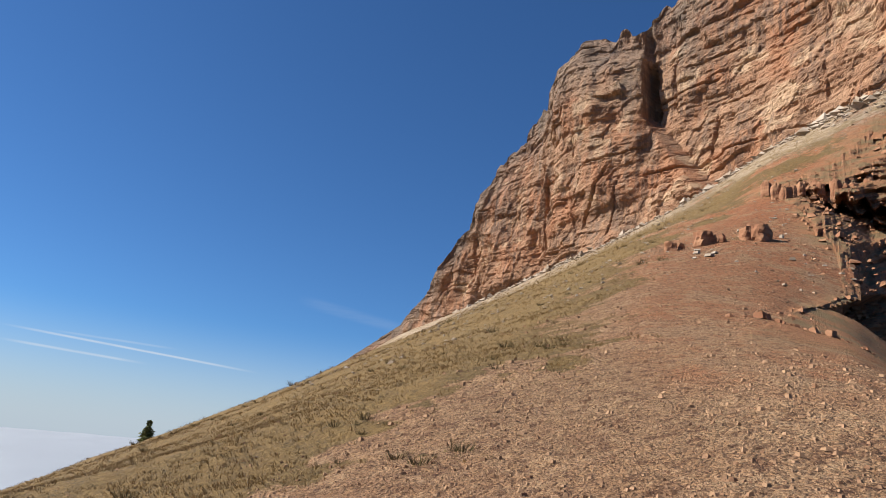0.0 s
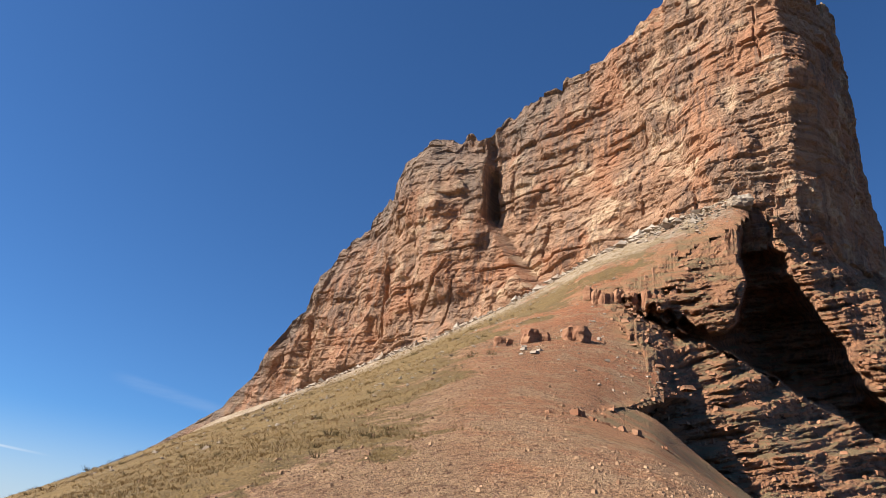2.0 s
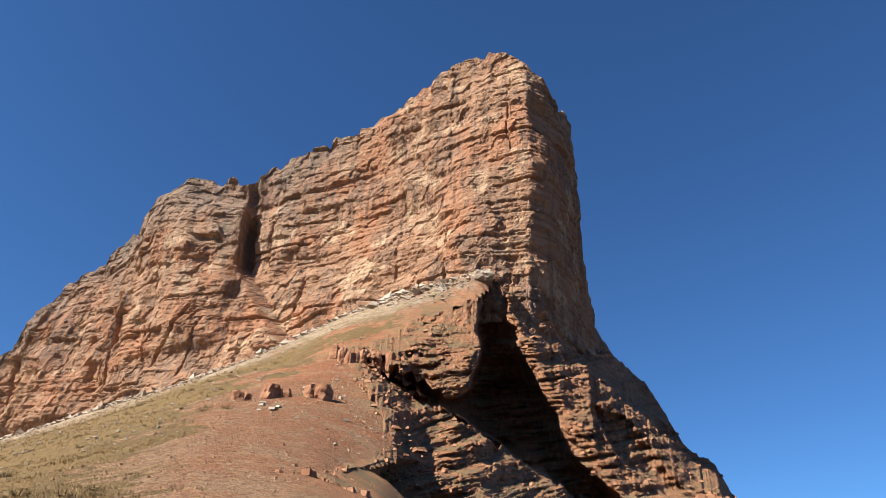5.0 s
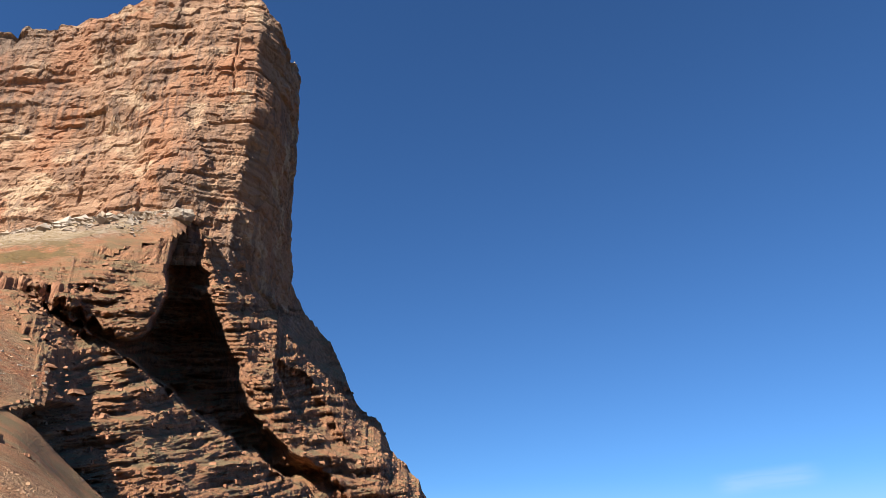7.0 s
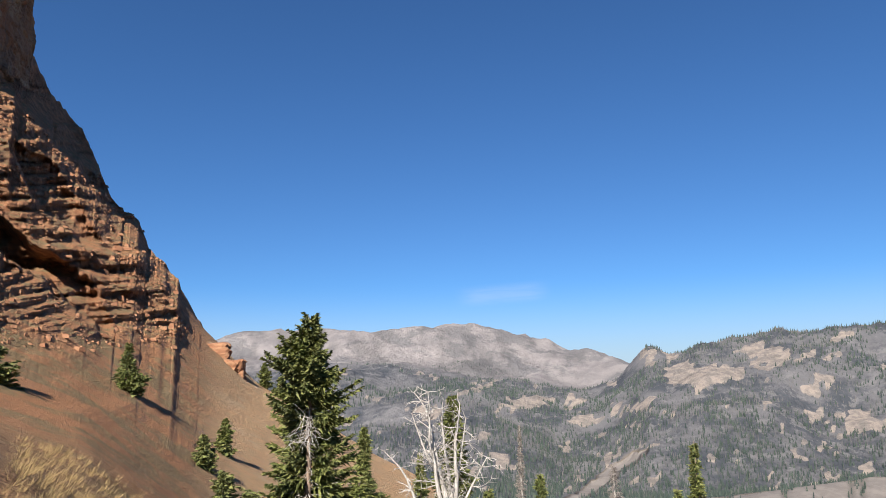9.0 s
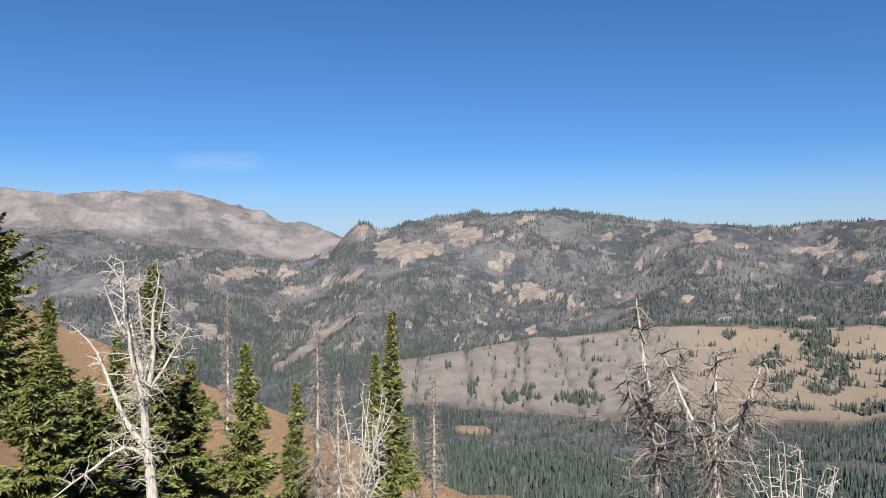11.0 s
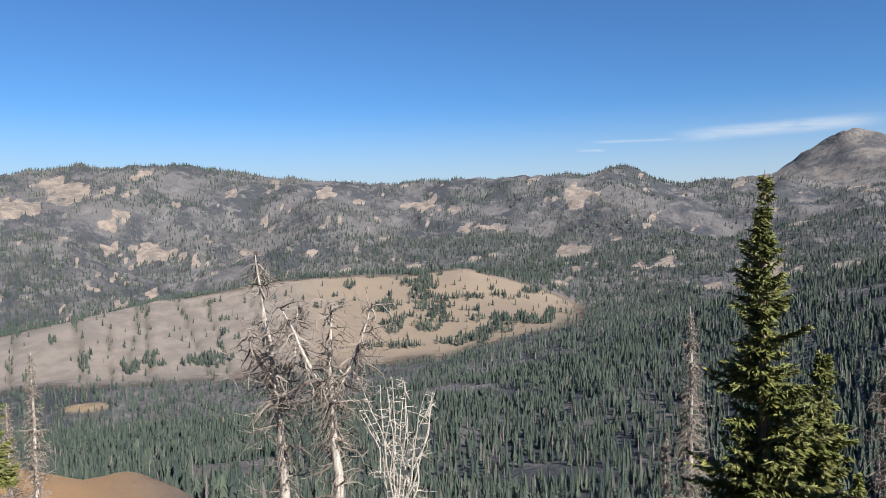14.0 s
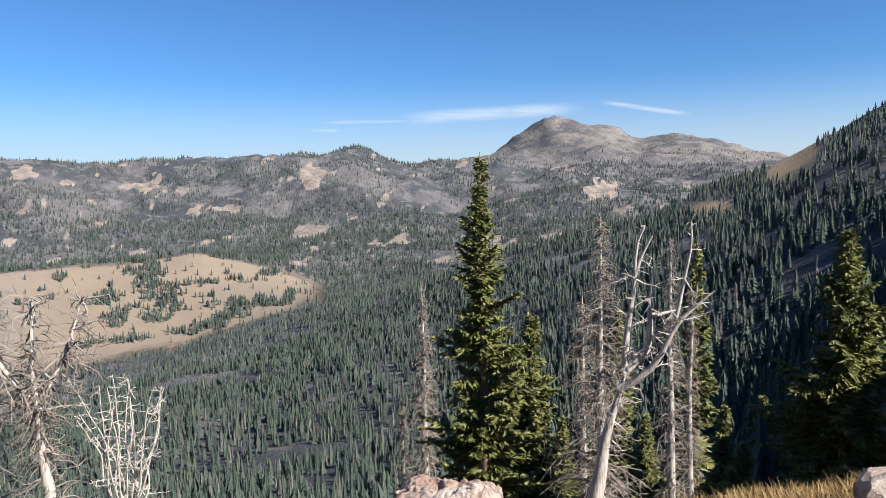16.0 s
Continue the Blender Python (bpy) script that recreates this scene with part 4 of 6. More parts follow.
def build_flank():
    az = np.arange(-14.5, -65.2, -0.10)
    rr = np.geomspace(22, 212, 260)
    A, R = np.meshgrid(np.radians(az), rr)
    prof = np.degrees(np.arctan2(ground_at(-np.sin(A) * R, np.cos(A) * R) - EYE, R))
    prof = np.maximum.accumulate(prof, 0) + np.arange(len(rr))[:, None] * 1e-5
    jag = 0.22 * fbm(az * 1.9, az * 0, 0, 4, 351) + 0.10 * vnoise(az * 6, az * 0, 0, 353)
    high = np.interp(-az, [14, 15.7, 20.4, 25.2, 30.1, 35, 36.5, 39.5, 43.2, 45.6, 46, 47.1, 47.8, 50.3, 51.7, 52.4, 54.3, 55.1, 57.4, 57.9, 59.4, 61.6, 62.5, 64.9, 66],
                     [19, 20.2, 23.4, 25.6, 27.3, 28.8, 30.3, 30.1, 29, 26, 24.4, 22.5, 21.3, 18.8, 15.9, 14.3, 13, 11, 8.7, 7, 5.1, 3.6, 1.9, .3, -1]) + jag
    low = np.interp(-az, [14, 25, 35, 45, 55, 65], [11, 4.0, 2.5, 0.5, -3, -9])
    n = 380
    v = np.linspace(0, 1, n)[:, None]
    EL = low + (high - low) * v
    limit = np.interp(-az, [14, 21, 27, 30, 33, 37, 40, 42.7, 44.4, 45.7, 48, 55, 60, 65], [192, 178, 166, 160, 155, 151, 150, 154, 163, 175, 190, 196, 176, 160]) + 3
    R = np.stack([np.minimum(np.interp(EL[:, k], prof[:, k], rr), limit[k]) for k in range(len(az))], 1)
    R = soften(soften(R, 9, 0), 7, 1)
    A = np.repeat(az[None], n, 0)
    rubble = rubble_line(A)
    wall = np.interp(EL, [0, 5, 8, 13.5, 20, 26, 30], [66, 92, 104, 119, 134, 147, 153])
    crest = np.interp(-A, [20, 27, 33.8, 39.7, 46, 52.9, 60], [23.5, 20.4, 17.2, 13.6, 9.5, 4.4, 0])
    crest = crest + 0.8 * fbm(A * 1.3, EL * 0.2, 0, 5, 369, 0.6)
    R = R + np.maximum(wall - R, 0) * smooth(0.0, 0.18, EL - crest) * smooth(-30, -38, A) * smooth(-60, -54, A)
    rib_wall = np.interp(EL, [3, 6, 9, 12, 15, 18, 20.4, 23], [45, 52, 57, 66, 79, 94, 102, 104]) + 0.7 * np.maximum(-A - 30, 0)
    R = R + np.maximum(rib_wall - R, 0) * smooth(0.4, 3.4, flank_limit(EL) - A + 0.8 * fbm(A * 0.6, EL * 0.6, 0, 3, 359)) * smooth(-1.0, 1.5, EL - rubble) * smooth(0.15, 0.0, EL - crest)
    S, E = -A * 2.1, EL * 2.1
    wa, we = 0.75 * fbm(S / 5, E / 5, 0, 4, 341), 0.45 * fbm(S / 4, E / 4, 5, 4, 343)
    left_of_gully = A + wa - np.interp(EL + we, GULLY_EL, GULLY_LEFT)
    brow = np.interp(EL, [16, 18, 20, 22, 24, 26], [90, 92, 95, 104, 120, 145])
    R = R + np.minimum(brow - R, 0) * smooth(1.0, 3.0, flank_limit(EL) - A) * smooth(0.1, 0.4, EL - crest) * smooth(25.6, 24.0, EL) * smooth(-0.05, 0.15, left_of_gully) * (A > -37.5)
    lay_back = np.clip(soften(np.gradient(R, axis=0) / np.gradient(EL, axis=0), 8, 0), 1.0, 6.5)
    cut = flank_cut(A + wa, EL + we, R)
    # the undercut bank in the red slope
    lip, sill = bank_lines(-az)
    edge = np.array([np.interp(lip[k], EL[:, k], R[:, k]) for k in range(len(az))])
    inside = smooth(0.0, 0.08, lip + 0.7 * we - EL) * smooth(0.0, 0.08, EL - sill - 0.3 * we) * (-A > 22) * (-A < 35)
    cut = np.maximum(cut, np.maximum(edge - R + 4.0, 0) * inside)
    led = smooth(-0.8, 1.6, flank_limit(EL) - A + 0.9 * fbm(S / 5, E / 5, 2, 4, 345)) * smooth(14.5, 17, -A) * smooth(-60.5, -57.0, A)
    # beds run down with the near rib, and lie level on the far one
    near = smooth(0.12, -0.02, EL - crest)
    bed = (near * (EL + 0.22 * (A + 35)) + (1 - near) * (EL + 0.10 * (A + 45))) * 2.1 + 0.5 * fbm(S / 8, E / 8, 0, 3, 347)
    pier = 0.5 + 0.5 * vnoise(S / 0.9 + 0.5 * fbm(S / 2, E / 2, 0, 2, 349), E / 6, 0, 355) + 0.35 * vnoise(S / 0.4, E / 4, 2, 357)
    d = 0.0
    for step, share, seed in ((4.4, 0.50, 361), (1.9, 0.55, 363), (0.85, 0.55, 365), (0.42, 0.4, 367)):
        proud, under = ledges(bed, S, step, seed)
        d = d - share * lay_back * step / 2.1 * proud * (0.8 + 0.4 * pier) + 0.55 * step * under * (0.6 + 0.6 * pier)
    # broken blocks lying about, and worn hollows between them
    for w, amp, seed in ((6.0, 1.3, 321), (2.6, 0.7, 323), (1.1, 0.4, 325)):
        d = d - amp * smooth(0.05, 0.42, fbm(S / w, bed / (0.5 * w), 0, 3, seed)) + 0.35 * amp * smooth(0.0, 0.4, ridged(S / w, bed / (0.6 * w), 3, 3, seed + 1))
    d = d + 1.5 * fbm(S / 9, E / 9, 0, 4, 331) + 0.22 * fbm(S / 0.7, E / 0.5, 0, 3, 333)
    keep = (0.16 + 0.84 * smooth(-0.6, 1.0, EL - rubble)) * smooth(-59.5, -56.5, A)
    keep = keep * (0.40 + 0.60 * smooth(0.5, 4.0, flank_limit(EL) - A + 1.5 * fbm(S / 7, E / 7, 6, 3, 335))) * np.clip(R / 115, 0.3, 1.1)
    open_slope = smooth(-0.25, 0.25, left_of_gully) * smooth(23.6, 25.2, EL + we)
    x0, y0 = -np.sin(np.radians(A)) * R, np.cos(np.radians(A)) * R
    h = 0.0
    for step, share, seed in ((5.0, 0.60, 371), (2.1, 0.55, 373), (0.9, 0.40, 375)):
        f = -bed / step + 0.5 * fbm(S / (2.2 * step), E / (4 * step), 0, 4, seed)
        t = f - np.floor(f)
        h = h + share * step * 0.8 * (smooth(0.0, 0.10, t) - t) * smooth(-0.3, 0.2, fbm(S / (3 * step), np.floor(f) * 7.3, 0, 3, seed + 1))
    for size, tall, seed in ((5.5, 0.8, 381), (2.4, 0.45, 383), (1.1, 0.25, 385)):
        h = h + tall * smooth(0.06, 0.24, fbm(x0 / size, y0 / size, 0, 3, seed)) + 0.25 * tall * fbm(x0 / (0.6 * size), y0 / (0.6 * size), 0, 3, seed + 1)
    h = h * keep * open_slope
    off = d * keep * (1 - open_slope) + cut * smooth(0.3, 0.8, led) - 0.5 * led
    h = h - 5.0 * (1 - smooth(0.02, 0.30, led))
    R2, a = R + off, np.radians(A)
    Z = EYE + R2 * np.tan(np.radians(EL)) + h
    X, Y = -np.sin(a) * R2, np.cos(a) * R2
    # the far side, out of sight behind the crest
    for back, drop in ((5, 1.5), (18, 14), (34, 45)):
        X = np.vstack([X, (X[n - 1] - np.sin(a[0]) * back)[None]])
        Y = np.vstack([Y, (Y[n - 1] + np.cos(a[0]) * back)[None]])
        Z = np.vstack([Z, (Z[n - 1] - drop)[None]])
    pad = lambda q: np.vstack([q, np.repeat(q[-1:], 3, 0)])
    lie = (led > 0.7) & (cut < 0.5)
    lie = lie & (np.gradient(R2, axis=0) > 0) & (EL > rubble - 1)
    BENCHES.append(np.stack([X[:n][lie], Y[:n][lie], Z[:n][lie], R2[lie]], 1))
    me = mesh_of("flank", np.stack([X, Y, Z], -1).reshape(-1, 3), grid_faces(*X.shape), GROUND, False,
                 {"ledge": pad(smooth(0.1, 0.5, led)), "red": ground_at(X, Y, MASKS["red"]), "rust": pad(np.ones_like(EL)), "spur": ground_at(X, Y, MASKS["spur"]) * pad(1 - smooth(-0.5, 1.0, EL - rubble))})
    return tagged(new("rock_flank", me), "eroded flank of rust-red ledges, gullies and rubble below the butte", "rock slope", kind="structure")


build_flank()

# ---- stones ----
def icosphere(sub):
    bm = bmesh.new()
    bmesh.ops.create_icosphere(bm, subdivisions=sub, radius=1.0)
    v = np.array([q.co[:] for q in bm.verts])
    f = np.array([[q.index for q in p.verts] for p in bm.faces])
    bm.free()
    return v, f


def boulder_mesh(name, size, material, seed, sub=4, blocky=0.5):
    v, f = icosphere(sub)
    p = v / np.max(np.abs(v), axis=1)[:, None] * blocky + v * (1 - blocky)
    n1 = fbm(v[:, 0] * 1.4 + seed, v[:, 1] * 1.4, v[:, 2] * 1.4, 4, seed)
    n2 = ridged(v[:, 0] * 2.6, v[:, 1] * 2.6 + seed, v[:, 2] * 2.6, 3, seed + 5)
    n3 = fbm(v[:, 0] * 6, v[:, 1] * 6 + seed, v[:, 2] * 6, 5, seed + 9, 0.65)
    p = p * (1 + 0.30 * n1 + 0.07 * n2 + 0.11 * n3)[:, None] * np.array(size)[None] * 0.5
    return mesh_of(name, p, f, material)


def boulder(label, az, r, size, material, seed, sink=0.3, up=0.0, name="boulder", sub=4, blocky=0.5, group=""):
    x, y, z = at_bearing(az, r)
    ob = new(name, boulder_mesh(name, size, material, seed, sub, blocky))
    ob.matrix_basis = pose(x, y, z + size[2] * (0.5 - sink) + up, 0, 0, seed * 37 % 360)
    return tagged(ob, label, "rock", group)


def scatter(n, az0, az1, r0, r1, rng, power=0.5):
    az = rng.uniform(min(az0, az1), max(az0, az1), n)
    r = r0 * (r1 / r0) ** (rng.uniform(0, 1, n) ** power)
    a = np.radians(az)
    return az, r, -np.sin(a) * r, np.cos(a) * r


def joined(base_v, base_f, x, y, z, scale, turn, tilt=None, stretch=None):
    """Copies of one small mesh laid into one array of vertices and faces."""
    n = len(x)
    c, s = np.cos(turn), np.sin(turn)
    b = base_v[None] * scale[:, None, None]
    if stretch is not None:
        b = b * stretch[:, None, :]
    vx = b[..., 0] * c[:, None] - b[..., 1] * s[:, None] + x[:, None]
    vy = b[..., 0] * s[:, None] + b[..., 1] * c[:, None] + y[:, None]
    vz = b[..., 2] + z[:, None]
    if tilt is not None:
        vx = vx + b[..., 2] * tilt[:, 0:1]
        vy = vy + b[..., 2] * tilt[:, 1:2]
    v = np.stack([vx, vy, vz], -1).reshape(-1, 3)
    f = (base_f[None] + (np.arange(n) * len(base_v))[:, None, None]).reshape(-1, base_f.shape[1])
    return v, f


def shard(seed, low=False):
    """An angular stone of few faces; a low one is a half-sunk block."""
    rng = np.random.default_rng(seed)
    if low:
        ring = np.array([(1, 0.2), (-0.2, 1), (-1, -0.2), (0.2, -1)]) * rng.uniform(0.7, 1.2, (4, 1))
        v = np.vstack([np.c_[ring, np.full(4, -0.4)], np.c_[ring * rng.uniform(0.45, 0.85, (4, 1)) + rng.normal(0, 0.12, (1, 2)), rng.uniform(0.3, 0.8, 4)]])
        f = [(i, (i + 1) % 4, 4 + i) for i in range(4)] + [((i + 1) % 4, 4 + (i + 1) % 4, 4 + i) for i in range(4)] + [(4, 5, 6), (4, 6, 7)]
        return v, np.array(f)
    v = np.array([(1, 0, 0), (-1, 0, 0), (0, 1, 0), (0, -1, 0), (0, 0, 1), (0, 0, -1)], float) * rng.uniform(0.7, 1.25, (6, 1)) + rng.normal(0, 0.22, (6, 3))
    f = np.array([(4, 0, 2), (4, 2, 1), (4, 1, 3), (4, 3, 0), (5, 2, 0), (5, 1, 2), (5, 3, 1), (5, 0, 3)])
    return v, f


def stones(name, label, x, y, size, material, rng, flat=0.7, low=False, z=None):
    vv, ff, n = [], [], 0
    z = ground_at(x, y) if z is None else z
    which = rng.integers(0, 5, len(x))
    for k in range(5):
        m = which == k
        v, f = shard(k + 40, low)
        c = m.sum()
        v, f = joined(v, f, x[m], y[m], z[m] + size[m] * 0.2, size[m], rng.uniform(0, 6.28, c),
                      stretch=np.stack([rng.uniform(0.7, 1.4, c), rng.uniform(0.7, 1.3, c), flat * rng.uniform(0.6, 1.3, c)], 1))
        vv.append(v)
        ff.append(f + n)
        n += len(v)
    return tagged(new(name, mesh_of(name, np.vstack(vv), np.vstack(ff), material)), label, "stones", kind="stuff")


def slope_range(az, el):
    """Distance at which the open slope is seen at an elevation."""
    r = np.geomspace(30, 150, 400)
    a = radians(az)
    seen = np.degrees(np.arctan2(ground_at(-math.sin(a) * r, math.cos(a) * r) - EYE, r))
    return float(np.interp(el, np.maximum.accumulate(seen) + np.arange(400) * 1e-6, r))


def build_scree():
    rng = np.random.default_rng(5)
    az, r, x, y = scatter(82000, 30, -38, 3.6, 80, rng, 0.8)
    keep = (rng.uniform(0, 1, len(x)) < 0.06 + 0.94 * ground_at(x, y, MASKS["red"]) ** 0.7) & (ground_at(x, y, MASKS["ledge"]) < 0.12)
    x, y, r = x[keep], y[keep], r[keep]
    size = np.clip(rng.lognormal(-4.95, 0.7, len(x)), 0.004, 0.05) * (0.8 + r / 24)
    stones("scree", "loose angular red and tan stones on the hillside", x, y, size, SCREE, rng, 0.9, True)
    # pale debris along the foot of the cliff
    t = rng.uniform(0, 1, 6500)
    az = np.interp(t, [0, 1], [6, -37]) + rng.normal(0, 0.3, len(t))
    r = np.interp(-az, [-7, -4, 0, 9, 15, 21, 27, 30, 33, 37], [283, 268, 244, 206, 191, 177, 165, 159, 154, 149]) - np.abs(rng.normal(0, 6, len(t))) - 1
    a = np.radians(az)
    stones("cliff_debris", "pale broken rock along the foot of the cliff", -np.sin(a) * r, np.cos(a) * r, np.clip(rng.lognormal(-1.35, 0.7, len(t)), 0.10, 1.7) * smooth(-39, -31, az), PALE, rng)
    # broken blocks on the benches of the eroded flank
    at = BENCHES[0][rng.integers(0, len(BENCHES[0]), 2600)]
    stones("flank_blocks", "broken rust-red blocks lying on the ledges", at[:, 0], at[:, 1], np.clip(rng.lognormal(-1.5, 0.6, len(at)), 0.08, 0.8) * np.clip(at[:, 3] / 130, 0.2, 1.0), RUST, rng, 0.8, True, at[:, 2])
    # blocks along the brink of the red slope
    e = rng.uniform(5.5, 20.5, 260)
    az = flank_limit(e) - 0.6 + rng.normal(0, 1.0, len(e))
    r = np.array([slope_range(p, q) for p, q in zip(az, e)])
    a = np.radians(az)
    stones("brink_blocks", "rust-red blocks along the brink of the slope", -np.sin(a) * r, np.cos(a) * r, np.clip(rng.lognormal(-2.0, 0.7, len(e)), 0.05, 0.7) * np.clip(r / 80, 0.3, 1.2), RUST, rng, 0.9, True)
    az, r, x, y = scatter(3000, 12, -37, 45, 165, rng, 0.5)
    keep = (ground_at(x, y, MASKS["ledge"]) < 0.4) & (fbm(x / 12, y / 12, 0, 3, 27) > -0.1 - 0.5 * smooth(90, 150, r))
    x, y, r = x[keep], y[keep], r[keep]
    stones("slope_stones", "weathered grey stones scattered over the upper slope", x, y, np.clip(rng.lognormal(-2.5, 0.6, len(x)), 0.04, 0.4), PALE, rng, 0.7, True)


def blade_tuft(n, seed, spread, height, lean, w=0.011):
    rng = np.random.default_rng(seed)
    vs, fs = [], []
    for i in range(n):
        a, d = rng.uniform(0, 6.28), rng.uniform(0, spread)
        b = rng.uniform(0, 6.28)
        root = np.array([math.cos(a) * d, math.sin(a) * d, -0.02])
        side = np.array([math.cos(b) * w, math.sin(b) * w, 0])
        hgt = height * rng.uniform(0.5, 1.1)
        tip = root + np.array([math.cos(a) * lean * rng.uniform(0.3, 1.2), math.sin(a) * lean * rng.uniform(0.3, 1.2), hgt])
        k = len(vs)
        vs += [root - side, root + side, tip]
        fs.append([k, k + 1, k + 2])
    return np.array(vs), np.array(fs)


def build_grass():
    rng = np.random.default_rng(8)
    v0, f0 = blade_tuft(10, 3, 0.16, 0.10, 0.12)
    az, r, x, y = scatter(52000, 35, -40, 5, 150, rng, 0.75)
    keep = rng.uniform(0, 1, len(x)) < (1 - ground_at(x, y, MASKS["red"])) ** 1.5 * (0.25 + 0.75 * (fbm(x / 3, y / 3, 0, 3, 19) > -0.1))
    x, y, r = x[keep], y[keep], r[keep]
    s = rng.uniform(0.6, 1.4, len(x)) * (0.6 + r / 75)
    v, f = joined(v0, f0, x, y, ground_at(x, y), s, rng.uniform(0, 6.28, len(x)))
    tagged(new("dry_grass", mesh_of("dry_grass", v, f, STRAW)), "short dry straw-coloured bunchgrass on the slope", "grass", kind="stuff")
    # the lip at the edge of the drop
    v0, f0 = blade_tuft(15, 4, 0.16, 0.13, 0.14, 0.006)
    az, r, x, y = scatter(2600, -164, -192, 2.6, 7.0, rng, 0.9)
    az2, r2, x2, y2 = scatter(3600, -48, -74, 3.0, 27, rng, 1.0)
    x, y = np.r_[x, x2], np.r_[y, y2]
    v, f = joined(v0, f0, x, y, ground_at(x, y), rng.uniform(0.35, 0.85, len(x)) * (0.8 + np.hypot(x, y) / 16), rng.uniform(0, 6.28, len(x)))
    tagged(new("edge_grass", mesh_of("edge_grass", v, f, STRAW)), "dry golden grass along the edge of the drop", "grass", kind="stuff")
    # low dark cushions of brush among the grass
    v0, f0 = blade_tuft(60, 6, 0.25, 0.26, 0.22)
    az, r, x, y = scatter(420, 33, -33, 9, 110, rng, 0.6)
    keep = (fbm(x / 7, y / 7, 0, 3, 23) > 0.05) & (ground_at(x, y, MASKS["red"]) < 0.85)
    x, y, r = x[keep], y[keep], r[keep]
    v, f = joined(v0, f0, x, y, ground_at(x, y), rng.uniform(0.5, 1.2, len(x)) * (0.6 + r / 60), rng.uniform(0, 6.28, len(x)))
    tagged(new("brush", mesh_of("brush", v, f, SAGE)), "low olive-brown brush dotted over the grass", "brush", kind="stuff")


# ---- trees ----
def tube(pts, radii, sides=5):
    """A tapered round limb along points."""
    pts, radii = np.asarray(pts, float), np.asarray(radii, float)
    t = np.gradient(pts, axis=0)
    t /= np.linalg.norm(t, axis=1)[:, None] + 1e-9
    ref = np.array([0.31, 0.95, 0.05]) if abs(t[0, 2]) > 0.7 else np.array([0, 0, 1.0])
    a = np.cross(t, ref)
    a /= np.linalg.norm(a, axis=1)[:, None] + 1e-9
    b = np.cross(t, a)
    ang = np.arange(sides) / sides * 2 * np.pi
    ring = a[:, None] * np.cos(ang)[None, :, None] + b[:, None] * np.sin(ang)[None, :, None]
    v = (pts[:, None] + ring * radii[:, None, None]).reshape(-1, 3)
    return v, grid_faces(len(pts), sides, True)


class Pile:
    def __init__(self):
        self.v, self.f, self.n = [], [], 0

    def put(self, v, f):
        self.v.append(v)
        self.f.append(np.asarray(f) + self.n)
        self.n += len(v)

    def mesh(self, name, material, smooth_faces=False):
        return mesh_of(name, np.vstack(self.v), np.vstack(self.f), material, smooth_faces)


def limb(rng, start, heading, rise, length, r0, bend=0.25, droop=0.0, n=6):
    """Points and radii of a crooked limb."""
    d = np.array([math.cos(heading) * math.cos(rise), math.sin(heading) * math.cos(rise), math.sin(rise)])
    p = np.array(start, float)
    pts = [p]
    for i in range(n):
        d = d + rng.normal(0, bend, 3) * 0.5 + np.array([0, 0, -droop / n])
        d /= np.linalg.norm(d)
        p = p + d * length / n
        pts.append(p)
    return np.array(pts), np.linspace(r0, max(r0 * 0.18, 0.004), n + 1)


